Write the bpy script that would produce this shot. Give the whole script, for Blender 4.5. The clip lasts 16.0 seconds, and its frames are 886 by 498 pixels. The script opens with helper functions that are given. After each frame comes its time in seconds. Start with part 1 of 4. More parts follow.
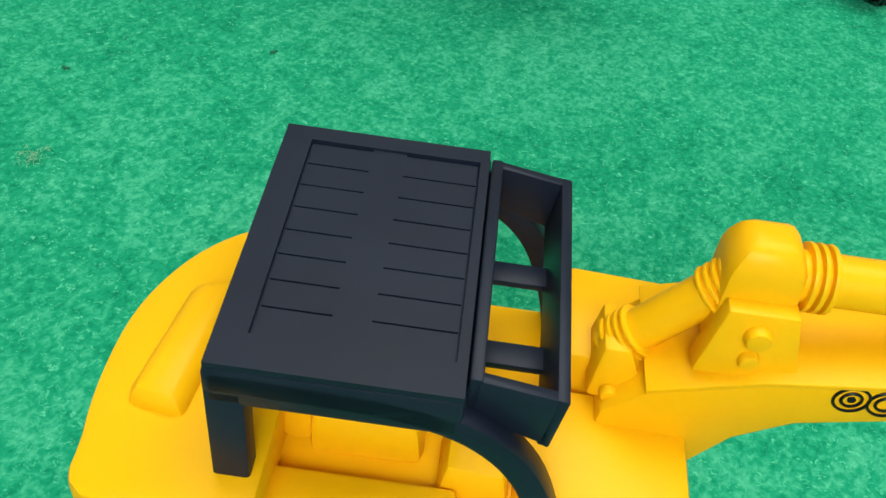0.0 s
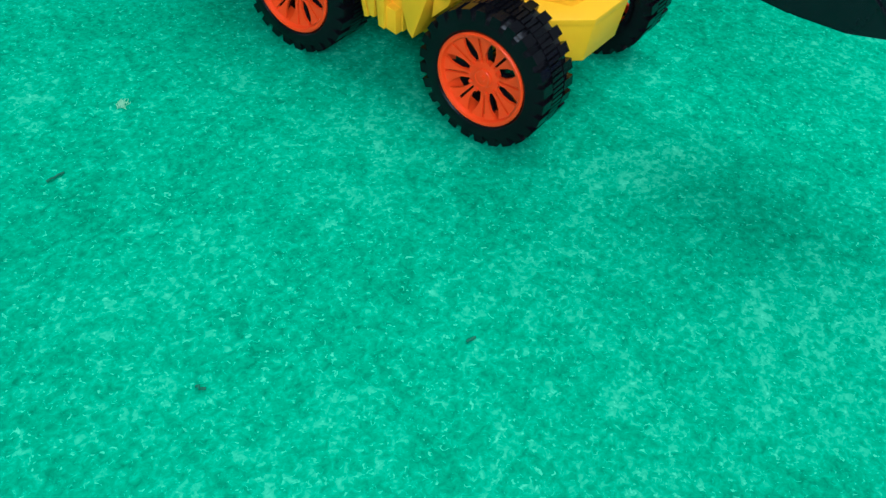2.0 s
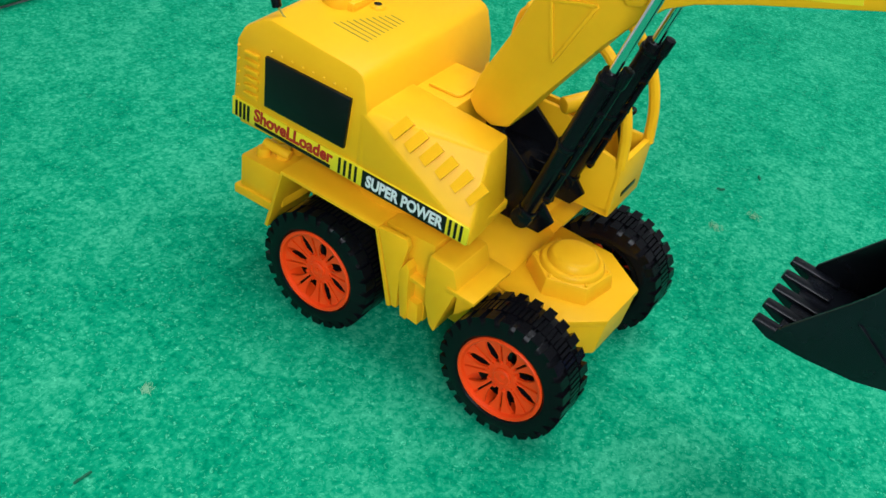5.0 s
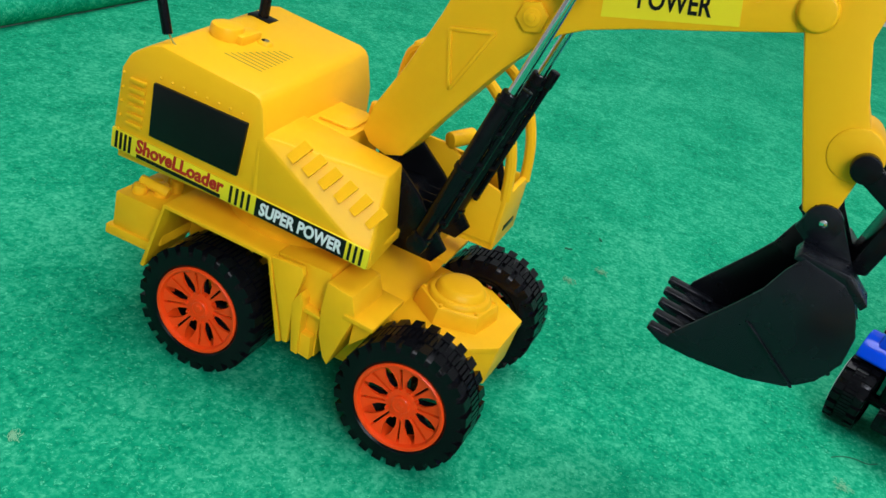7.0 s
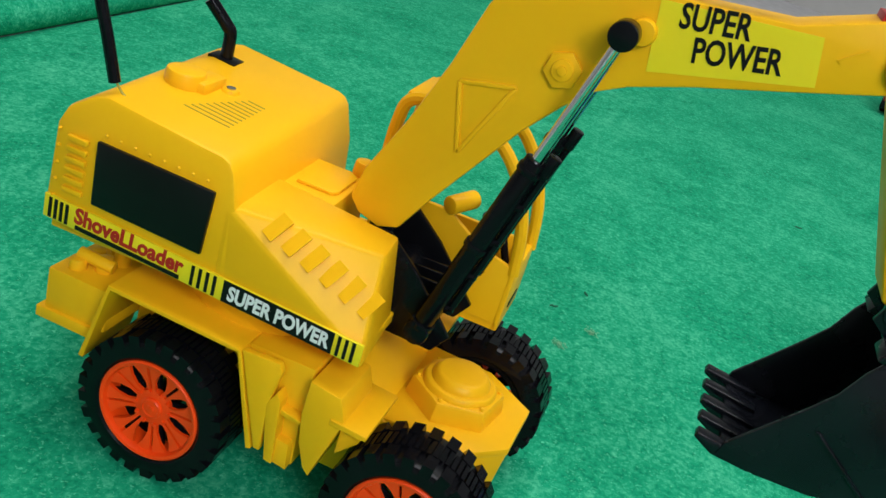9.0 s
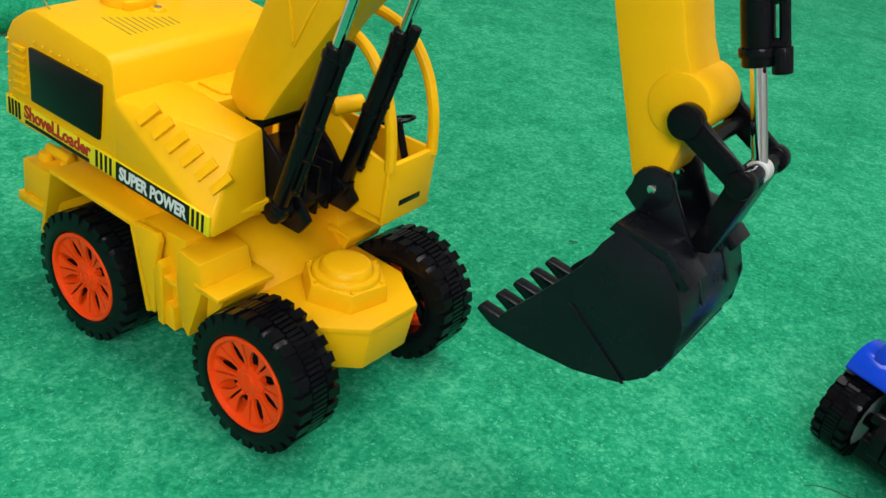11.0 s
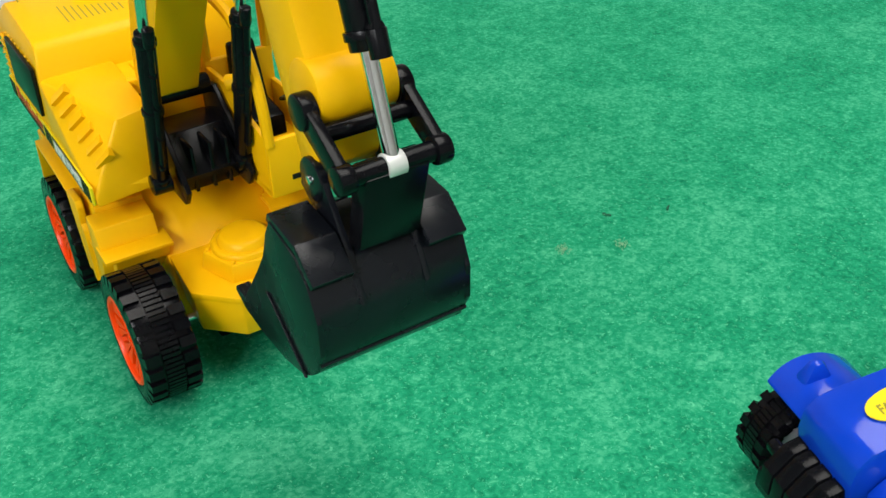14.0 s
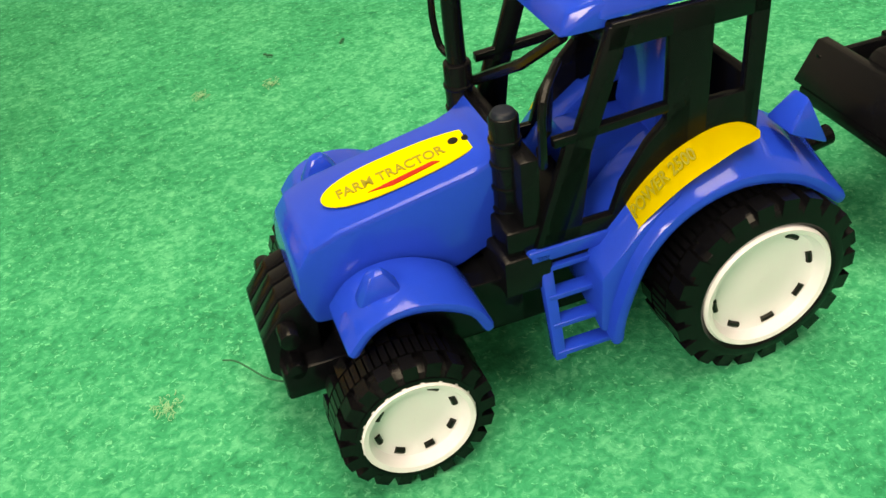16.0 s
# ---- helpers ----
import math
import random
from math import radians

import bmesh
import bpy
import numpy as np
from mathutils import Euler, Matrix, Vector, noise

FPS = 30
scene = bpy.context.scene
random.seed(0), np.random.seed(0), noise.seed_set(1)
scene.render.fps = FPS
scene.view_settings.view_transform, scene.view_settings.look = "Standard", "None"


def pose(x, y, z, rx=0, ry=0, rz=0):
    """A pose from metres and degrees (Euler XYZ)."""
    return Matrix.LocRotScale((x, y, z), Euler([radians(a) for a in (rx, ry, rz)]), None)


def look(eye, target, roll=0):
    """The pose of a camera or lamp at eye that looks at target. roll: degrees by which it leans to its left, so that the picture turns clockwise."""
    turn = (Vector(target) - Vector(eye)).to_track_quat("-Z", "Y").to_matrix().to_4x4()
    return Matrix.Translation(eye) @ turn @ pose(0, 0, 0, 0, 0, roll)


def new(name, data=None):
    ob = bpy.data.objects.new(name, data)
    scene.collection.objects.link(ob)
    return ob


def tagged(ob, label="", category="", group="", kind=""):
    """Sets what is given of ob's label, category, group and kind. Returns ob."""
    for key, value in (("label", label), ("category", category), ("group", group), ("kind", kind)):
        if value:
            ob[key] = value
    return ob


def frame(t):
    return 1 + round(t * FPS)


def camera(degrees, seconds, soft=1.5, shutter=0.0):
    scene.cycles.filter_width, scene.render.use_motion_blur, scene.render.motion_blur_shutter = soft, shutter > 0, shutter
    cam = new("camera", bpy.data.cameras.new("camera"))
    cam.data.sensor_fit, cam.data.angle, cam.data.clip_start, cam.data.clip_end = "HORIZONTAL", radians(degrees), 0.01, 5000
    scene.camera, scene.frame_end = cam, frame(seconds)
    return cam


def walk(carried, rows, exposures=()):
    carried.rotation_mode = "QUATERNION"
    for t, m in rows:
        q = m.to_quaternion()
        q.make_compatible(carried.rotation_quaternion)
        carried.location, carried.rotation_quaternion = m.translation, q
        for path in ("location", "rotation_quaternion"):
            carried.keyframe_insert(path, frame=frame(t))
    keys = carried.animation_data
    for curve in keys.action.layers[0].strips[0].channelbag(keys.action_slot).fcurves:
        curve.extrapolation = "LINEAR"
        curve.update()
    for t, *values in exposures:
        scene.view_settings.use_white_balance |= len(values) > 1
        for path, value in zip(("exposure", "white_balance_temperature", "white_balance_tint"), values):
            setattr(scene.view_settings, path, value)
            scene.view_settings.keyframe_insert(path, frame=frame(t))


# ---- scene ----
cam = camera(49.8, 16.0)
PATH = [
    (0, (0.4721, -0.4964, 0.3091), (-0.2682, 0.7357, -1.0816), 7.58),
    (0.5, (0.4249, -0.4765, 0.3074), (-0.3035, 0.7589, -1.0866), 7.36),
    (1, (0.3738, -0.4659, 0.3098), (-0.3526, 0.7645, -1.0898), 7.24),
    (1.5, (0.3144, -0.4278, 0.3276), (-0.4061, 0.7837, -1.0913), 7.12),
    (2, (0.2582, -0.3921, 0.3111), (-0.4632, 0.8318, -1.0966), 7.42),
    (2.5, (0.222, -0.3663, 0.3027), (-0.4828, 0.8567, -1.1141), 7.92),
    (3, (0.1949, -0.3496, 0.3139), (-0.5232, 0.895, -1.0773), 8.19),
    (3.5, (0.1743, -0.3467, 0.3268), (-0.5539, 0.9415, -1.0187), 8.95),
    (4, (0.1664, -0.3537, 0.3554), (-0.5753, 0.9725, -0.9451), 9.64),
    (4.5, (0.1844, -0.3676, 0.3804), (-0.5653, 0.9819, -0.8911), 9.89),
    (4.7, (0.1932, -0.3724, 0.3862), (-0.5584, 0.9954, -0.8644), 10.07),
    (6.8, (0.1711, -0.4331, 0.3443), (-0.33, 1.2694, -0.5778), 15.83),
    (7, (0.1691, -0.4291, 0.3355), (-0.3101, 1.2868, -0.5733), 16.04),
    (7.5, (0.1708, -0.4191, 0.3352), (-0.2482, 1.3255, -0.5485), 16.63),
    (8, (0.1436, -0.4142, 0.318), (-0.2282, 1.354, -0.5394), 17.16),
    (8.5, (0.1031, -0.3959, 0.3227), (-0.2732, 1.3795, -0.5178), 17.40),
    (9, (0.1091, -0.3636, 0.3207), (-0.2495, 1.4131, -0.5247), 17.65),
    (9.5, (0.1372, -0.3559, 0.2961), (-0.2245, 1.4089, -0.5726), 17.28),
    (9.7, (0.1555, -0.3537, 0.289), (-0.2294, 1.4038, -0.5845), 16.98),
    (11.8, (0.3858, -0.274, 0.3737), (-0.8277, 0.9241, -0.6712), 6.13),
    (12, (0.3915, -0.2584, 0.3801), (-0.8742, 0.8688, -0.6817), 5.37),
    (12.5, (0.4157, -0.1907, 0.4062), (-0.9036, 0.8496, -0.6788), 3.93),
    (13, (0.4362, -0.1534, 0.43), (-0.9135, 0.8315, -0.6692), 2.53),
    (13.5, (0.4522, -0.1537, 0.4185), (-0.9225, 0.794, -0.6824), 1.25),
    (14, (0.4874, -0.1177, 0.3661), (-0.8955, 0.7783, -0.7674), -0.94),
    (14.5, (0.5096, -0.0897, 0.3161), (-0.8593, 0.7561, -0.8717), -3.34),
    (15, (0.5259, -0.0383, 0.286), (-0.8167, 0.8043, -0.9337), -4.72),
    (15.5, (0.5563, 0.025, 0.2621), (-0.7813, 0.8604, -0.9679), -5.97),
    (16, (0.5767, 0.0811, 0.2546), (-0.7609, 0.9213, -0.9721), -7.03),
]
walk(cam, [(t, look(eye, target, roll)) for t, eye, target, roll in PATH],
     [(0.0, 0.02, 6400, 8), (0.5, 0.15, 7900, 9), (1.2, 0.19, 8600, 9), (1.8, 0.25, 5200, 9), (3.5, 0.13, 4900, 10), (4.7, 0.07, 5700, 11), (7.5, 0.02, 5900, 12), (9.5, -0.08, 6200, 12),
      (12.0, 0.07, 6500, 12), (13.5, 0.07, 6500, 11), (14.5, 0.27, 6800, 10), (15.2, 0.47, 8900, 10), (16.0, 0.53, 9900, 11)])

# ---- light ----
world = bpy.data.worlds.new("room_air")
scene.world = world
world.use_nodes = True
world.node_tree.nodes["Background"].inputs[0].default_value = (0.9, 0.95, 1.0, 1)
world.node_tree.nodes["Background"].inputs[1].default_value = 0.02


def area_lamp(name, where, target, sx, sy, watts, colour):
    data = bpy.data.lights.new(name, "AREA")
    data.shape, data.size, data.size_y, data.energy, data.color = "RECTANGLE", sx, sy, watts, colour
    ob = new(name, data)
    ob.matrix_world = look(where, target)
    return ob


# Added top light; no ceiling lamp is in view.
area_lamp("added_top_light", (0.35, 0.55, 2.62), (0.35, 0.55, 0), 2.4, 1.6, 50, (1.0, 0.97, 0.92))
# Added side light that brightens the near faces of the toys.
area_lamp("added_side_light", (1.2, -1.93, 1.45), (0.5, 0.2, 0.1), 1.5, 1.2, 74, (0.94, 0.97, 1.0))

# ---- materials ----


def nodes_of(name):
    m = bpy.data.materials.new(name)
    m.use_nodes = True
    return m, m.node_tree.nodes, m.node_tree.links, m.node_tree.nodes["Principled BSDF"]


def plastic(name, colour, rough=0.35, grain=0.06, bump=0.02, scale=900, metal=0.0, mottled=0.12, gloss=0.35):
    """Moulded plastic or metal with a little tone drift, dust and fine relief."""
    m, n, l, b = nodes_of(name)
    geo = n.new("ShaderNodeNewGeometry")
    big, fine = n.new("ShaderNodeTexNoise"), n.new("ShaderNodeTexNoise")
    big.inputs["Scale"].default_value, fine.inputs["Scale"].default_value = 38, scale
    big.inputs["Detail"].default_value = 5
    for t in (big, fine):
        l.new(geo.outputs["Position"], t.inputs["Vector"])
    mix = n.new("ShaderNodeMix")
    mix.data_type = "RGBA"
    mix.inputs["A"].default_value = (*[c * (1 - mottled) for c in colour], 1)
    mix.inputs["B"].default_value = (*[min(1, c * (1 + mottled) + 0.004) for c in colour], 1)
    l.new(big.outputs["Fac"], mix.inputs["Factor"])
    l.new(mix.outputs["Result"], b.inputs["Base Color"])
    r = n.new("ShaderNodeMapRange")
    r.inputs["To Min"].default_value, r.inputs["To Max"].default_value = rough - grain, rough + grain
    l.new(big.outputs["Fac"], r.inputs["Value"])
    l.new(r.outputs["Result"], b.inputs["Roughness"])
    bp = n.new("ShaderNodeBump")
    bp.inputs["Strength"].default_value, bp.inputs["Distance"].default_value = bump * 4, 0.0004
    l.new(fine.outputs["Fac"], bp.inputs["Height"])
    l.new(bp.outputs["Normal"], b.inputs["Normal"])
    b.inputs["Metallic"].default_value = metal
    b.inputs["Specular IOR Level"].default_value = gloss
    return m


def felt(name, dark, mid, pale):
    """Needle-felt carpet: matted fibres, trodden patches, pale lint."""
    m, n, l, b = nodes_of(name)
    geo = n.new("ShaderNodeNewGeometry")
    stretch = n.new("ShaderNodeVectorMath")
    stretch.operation = "MULTIPLY"
    stretch.inputs[1].default_value = (1.0, 0.85, 1.0)
    l.new(geo.outputs["Position"], stretch.inputs[0])
    levels = []
    for scale, detail in ((11, 5), (85, 4), (300, 3)):
        t = n.new("ShaderNodeTexNoise")
        t.inputs["Scale"].default_value, t.inputs["Detail"].default_value, t.inputs["Roughness"].default_value = scale, detail, 0.62
        t.inputs["Distortion"].default_value = 0.5
        l.new(stretch.outputs["Vector"], t.inputs["Vector"])
        levels.append(t)
    total = n.new("ShaderNodeMath")
    total.operation = "MULTIPLY_ADD"
    total.inputs[1].default_value = 0.42
    half = n.new("ShaderNodeMath")
    half.operation = "MULTIPLY_ADD"
    half.inputs[1].default_value = 0.30
    last = n.new("ShaderNodeMath")
    last.operation = "MULTIPLY"
    last.inputs[1].default_value = 0.28
    l.new(levels[0].outputs["Fac"], last.inputs[0])
    l.new(levels[1].outputs["Fac"], half.inputs[0])
    l.new(last.outputs[0], half.inputs[2])
    l.new(levels[2].outputs["Fac"], total.inputs[0])
    l.new(half.outputs[0], total.inputs[2])
    # matted pale fibre ends standing out of the pile
    fleck = n.new("ShaderNodeTexNoise")
    fleck.inputs["Scale"].default_value, fleck.inputs["Detail"].default_value, fleck.inputs["Distortion"].default_value = 400, 2, 1.2
    l.new(geo.outputs["Position"], fleck.inputs["Vector"])
    tips = n.new("ShaderNodeMapRange")
    tips.inputs["From Min"].default_value, tips.inputs["From Max"].default_value, tips.inputs["To Max"].default_value = 0.60, 0.73, 0.6
    l.new(fleck.outputs["Fac"], tips.inputs["Value"])
    ramp = n.new("ShaderNodeValToRGB")
    e = ramp.color_ramp.elements
    e[0].position, e[0].color = 0.37, (*dark, 1)
    e[1].position, e[1].color = 0.50, (*mid, 1)
    top = e.new(0.64)
    top.color = (*pale, 1)
    l.new(total.outputs[0], ramp.inputs["Fac"])
    tipped = n.new("ShaderNodeMix")
    tipped.data_type = "RGBA"
    tipped.inputs["B"].default_value = (*[min(1.0, c * 1.25 + 0.05) for c in pale], 1)
    l.new(tips.outputs["Result"], tipped.inputs["Factor"])
    l.new(ramp.outputs["Color"], tipped.inputs["A"])
    l.new(tipped.outputs["Result"], b.inputs["Base Color"])
    b.inputs["Roughness"].default_value = 0.95
    b.inputs["Specular IOR Level"].default_value = 0.1
    bp = n.new("ShaderNodeBump")
    bp.inputs["Strength"].default_value, bp.inputs["Distance"].default_value = 0.7, 0.002
    l.new(total.outputs[0], bp.inputs["Height"])
    l.new(bp.outputs["Normal"], b.inputs["Normal"])
    return m


YELLOW = plastic("yellow_plastic", (0.88, 0.455, 0.0006), 0.36, 0.05, 0.015, 1200, 0, 0.04, 0.14)
BLACK = plastic("black_plastic", (0.002, 0.0022, 0.0036), 0.21, 0.05, 0.03, 1100, 0, 0.3, 0.15)
BUCKET = plastic("black_bucket_plastic", (0.003, 0.004, 0.007), 0.27, 0.06, 0.03, 1100, 0, 0.3, 0.3)
ROOF_BLACK = plastic("matt_black_plastic", (0.007, 0.0115, 0.023), 0.42, 0.06, 0.02, 1500, 0, 0.25, 0.2)
RUBBER = plastic("black_tyre_plastic", (0.0018, 0.0018, 0.003), 0.2, 0.06, 0.03, 900, 0, 0.35, 0.17)
ORANGE = plastic("orange_plastic", (0.95, 0.062, 0.001), 0.3, 0.05, 0.015, 1000, 0, 0.05, 0.25)
BLUE = plastic("blue_plastic", (0.0015, 0.046, 0.52), 0.11, 0.04, 0.015, 1000, 0, 0.08, 0.38)
WHITE = plastic("white_plastic", (0.76, 0.72, 0.80), 0.4, 0.05, 0.02, 900, 0, 0.05)
CHROME = plastic("chrome_plating", (0.72, 0.74, 0.74), 0.12, 0.04, 0.02, 500, 1.0, 0.08)
STICKER = plastic("yellow_sticker", (0.84, 0.66, 0.004), 0.3, 0.04, 0.01, 700, 0, 0.04)
INK = plastic("black_print", (0.004, 0.004, 0.004), 0.3, 0.05, 0.02, 700, 0, 0.2, 0.18)
INK_RED = plastic("red_print", (0.42, 0.012, 0.006), 0.4, 0.03, 0.01, 700, 0, 0.1)
INK_WHITE = plastic("white_print", (0.78, 0.78, 0.76), 0.4, 0.03, 0.01, 700, 0, 0.03)
GOLD = plastic("olive_print", (0.30, 0.26, 0.02), 0.4, 0.03, 0.01, 700, 0, 0.1)
RED = plastic("red_plastic", (0.50, 0.02, 0.015), 0.35, 0.05, 0.02, 900, 0, 0.1)
TAPE = plastic("silver_tape", (0.62, 0.62, 0.6), 0.4, 0.05, 0.03, 600, 0.2, 0.1)
LINT = plastic("pale_lint", (0.20, 0.46, 0.26), 0.9, 0.05, 0.2, 500, 0, 0.2)
THREAD = plastic("dark_green_thread", (0.01, 0.12, 0.06), 0.8, 0.05, 0.1, 700, 0, 0.2)
CARPET = felt("green_felt", (0.003, 0.175, 0.08), (0.013, 0.30, 0.145), (0.08, 0.47, 0.255))
SCREED = plastic("grey_cement", (0.5, 0.49, 0.5), 0.7, 0.1, 0.3, 140, 0, 0.3)
PAINT = plastic("bounce_wall_paint", (0.42, 0.41, 0.39), 0.8, 0.05, 0.1, 120, 0, 0.05)
# Glow for the added ceiling panel and the added window's panes.
GLOW, gn, gl, gb = nodes_of("added_light_glow")
gb.inputs["Emission Color"].default_value = (1, 0.97, 0.92, 1)
gb.inputs["Emission Strength"].default_value = 1.2

# ---- mesh helpers (millimetres inside things) ----
MM = 0.001


def mesh_ob(name, bm, material, parent=None, label="", smooth=True):
    bmesh.ops.recalc_face_normals(bm, faces=bm.faces[:])
    me = bpy.data.meshes.new(name)
    bm.to_mesh(me)
    bm.free()
    me.materials.append(material)
    if smooth:
        for p in me.polygons:
            p.use_smooth = True
        me.set_sharp_from_angle(angle=radians(32))
    ob = new(name, me)
    if parent is not None:
        ob.parent = parent
    if label:
        ob["label"] = label
    return ob


def part(name, bm, material, parent, label=""):
    """One mesh under a thing or a part; the bmesh is in millimetres."""
    bmesh.ops.scale(bm, vec=(MM, MM, MM), verts=bm.verts[:])
    return mesh_ob(name, bm, material, parent, label)


def thing(name, label, category, m=None, group=""):
    ob = tagged(new(name), label, category, group)
    if m is not None:
        ob.matrix_basis = m
    return ob


def soften(bm, new_verts, width, segments=2):
    if width <= 0:
        return
    vs = set(new_verts)
    edges = [e for e in bm.edges if e.verts[0] in vs and e.verts[1] in vs and len(e.link_faces) == 2 and e.calc_face_angle(0) > 0.35]
    bmesh.ops.bevel(bm, geom=edges, offset=width, segments=segments, profile=0.5, affect="EDGES", clamp_overlap=True)


def add_prism(bm, outline, a, b, axis="y", bevel=0.8):
    """A closed outline, extruded from a to b along an axis. For y the outline is (x, z), for z (x, y), for x (y, z)."""
    put = {"y": lambda p, s: (p[0], s, p[1]), "z": lambda p, s: (p[0], p[1], s), "x": lambda p, s: (s, p[0], p[1])}[axis]
    one = [bm.verts.new(put(p, a)) for p in outline]
    two = [bm.verts.new(put(p, b)) for p in outline]
    n = len(outline)
    bm.faces.new(one)
    bm.faces.new(two[::-1])
    for i in range(n):
        bm.faces.new((one[i], two[i], two[(i + 1) % n], one[(i + 1) % n]))
    bmesh.ops.recalc_face_normals(bm, faces=bm.faces[:])
    soften(bm, one + two, bevel)


def prism(outline, a, b, axis="y", bevel=0.8):
    bm = bmesh.new()
    add_prism(bm, outline, a, b, axis, bevel)
    return bm


def add_box(bm, x0, x1, y0, y1, z0, z1, bevel=0.8):
    add_prism(bm, [(x0, y0), (x1, y0), (x1, y1), (x0, y1)], z0, z1, "z", bevel)


def box(x0, x1, y0, y1, z0, z1, bevel=0.8):
    bm = bmesh.new()
    add_box(bm, x0, x1, y0, y1, z0, z1, bevel)
    return bm


def add_rod(bm, p, q, r, r2=None, seg=20, bevel=0.0):
    p, q = Vector(p), Vector(q)
    got = bmesh.ops.create_cone(bm, cap_ends=True, segments=seg, radius1=r, radius2=r if r2 is None else r2, depth=(q - p).length,
                                matrix=Matrix.Translation((p + q) / 2) @ (q - p).to_track_quat("Z", "Y").to_matrix().to_4x4())
    if bevel:
        soften(bm, got["verts"], bevel)


def rod(p, q, r, r2=None, seg=20, bevel=0.0):
    bm = bmesh.new()
    add_rod(bm, p, q, r, r2, seg, bevel)
    return bm


def add_sweep(bm, points, r, seg=10):
    """A round tube along points."""
    pts = [Vector(p) for p in points]
    rings = []
    side = None
    for i, p in enumerate(pts):
        d = (pts[min(i + 1, len(pts) - 1)] - pts[max(i - 1, 0)]).normalized()
        if side is None:
            side = d.orthogonal().normalized()
        side = (side - d * side.dot(d)).normalized()
        up = d.cross(side)
        rings.append([bm.verts.new(p + r * (math.cos(a) * side + math.sin(a) * up)) for a in [2 * math.pi * k / seg for k in range(seg)]])
    for a, b in zip(rings, rings[1:]):
        for k in range(seg):
            bm.faces.new((a[k], a[(k + 1) % seg], b[(k + 1) % seg], b[k]))
    bm.faces.new(rings[0][::-1])
    bm.faces.new(rings[-1])


def sweep(points, r, seg=10):
    bm = bmesh.new()
    add_sweep(bm, points, r, seg)
    return bm


def smooth_line(points, n=6):
    """Points on a smooth curve through the given ones."""
    pts = [Vector(p) for p in points]
    out = []
    for i in range(len(pts) - 1):
        a, b, c, d = pts[max(i - 1, 0)], pts[i], pts[i + 1], pts[min(i + 2, len(pts) - 1)]
        for k in range(n):
            t = k / n
            out.append(0.5 * (2 * b + (c - a) * t + (2 * a - 5 * b + 4 * c - d) * t * t + (3 * b - a - 3 * c + d) * t ** 3))
    return out + [pts[-1]]


def sheet(line, y0, y1, thick, bevel=0.4):
    """A bent sheet: an open line (x, z) with a thickness, extruded along y."""
    pts = [Vector((p[0], p[1])) for p in line]
    off = []
    for i, p in enumerate(pts):
        d = (pts[min(i + 1, len(pts) - 1)] - pts[max(i - 1, 0)]).normalized()
        off.append(p + thick * Vector((-d.y, d.x)))
    return prism([tuple(p) for p in pts] + [tuple(p) for p in off[::-1]], y0, y1, "y", bevel)


def lathe(profile, seg=48):
    """Profile (radius, y) turned round the y axis."""
    bm = bmesh.new()
    rings = []
    for r, y in profile:
        rings.append([bm.verts.new((r * math.cos(a), y, r * math.sin(a))) for a in [2 * math.pi * k / seg for k in range(seg)]])
    for a, b in zip(rings, rings[1:] + rings[:1]):
        for k in range(seg):
            bm.faces.new((a[k], a[(k + 1) % seg], b[(k + 1) % seg], b[k]))
    return bm


def hull(points, bevel=1.0):
    bm = bmesh.new()
    vs = [bm.verts.new(p) for p in points]
    bmesh.ops.convex_hull(bm, input=vs)
    bmesh.ops.dissolve_limit(bm, angle_limit=0.03, verts=bm.verts[:], edges=bm.edges[:])
    soften(bm, bm.verts[:], bevel)
    return bm


def lettering(name, text, height, material, parent, m, stretch=1.0, thick=0.25, label="", bold=0.03):
    """Words in the built-in font as a thin mesh; m is its pose under the parent, sizes in millimetres."""
    curve = bpy.data.curves.new(name, "FONT")
    curve.body, curve.size, curve.extrude = text, height * MM / 0.7, thick * MM / 2
    curve.resolution_u, curve.offset = 3, bold * height * MM
    temp = new("temp", curve)
    bpy.context.view_layer.update()
    me = bpy.data.meshes.new_from_object(temp.evaluated_get(bpy.context.evaluated_depsgraph_get()))
    bpy.data.objects.remove(temp)
    me.name = name
    me.materials.clear()
    me.materials.append(material)
    me.transform(Matrix.Diagonal((stretch, 1, 1, 1)))
    ob = new(name, me)
    ob.parent = parent
    ob.matrix_basis = m
    if label:
        ob["label"] = label
    return ob


def bend_along(ob, line, y0):
    """Lays flat lettering on a bent strip: its x runs along the line (x, z), its y across from y0 towards the middle."""
    pts = [Vector((p[0], 0, p[1])) * MM for p in line]
    run = [0.0]
    for a, b in zip(pts, pts[1:]):
        run.append(run[-1] + (b - a).length)
    for v in ob.data.vertices:
        s = min(max(v.co.x, 0), run[-1] * 0.999)
        k = max(i for i in range(len(pts) - 1) if run[i] <= s)
        p = pts[k].lerp(pts[k + 1], (s - run[k]) / (run[k + 1] - run[k]))
        d = (pts[k + 1] - pts[k]).normalized()
        up = Vector((d.z, 0, -d.x)) if -d.x > 0 else Vector((-d.z, 0, d.x))
        v.co = p + up * (v.co.z + 0.0007) + Vector((0, y0 * MM - v.co.y, 0))


def at(x, y, z, rx=0, ry=0, rz=0):
    return pose(x * MM, y * MM, z * MM, rx, ry, rz)


# ---- the room ----
def flat(name, x0, x1, y0, y1, z0, z1, material, label, category):
    bm = bmesh.new()
    add_prism(bm, [(x0, y0), (x1, y0), (x1, y1), (x0, y1)], z0, z1, "z", 0)
    return tagged(mesh_ob(name, bm, material, None, "", False), label, category, "", "structure")


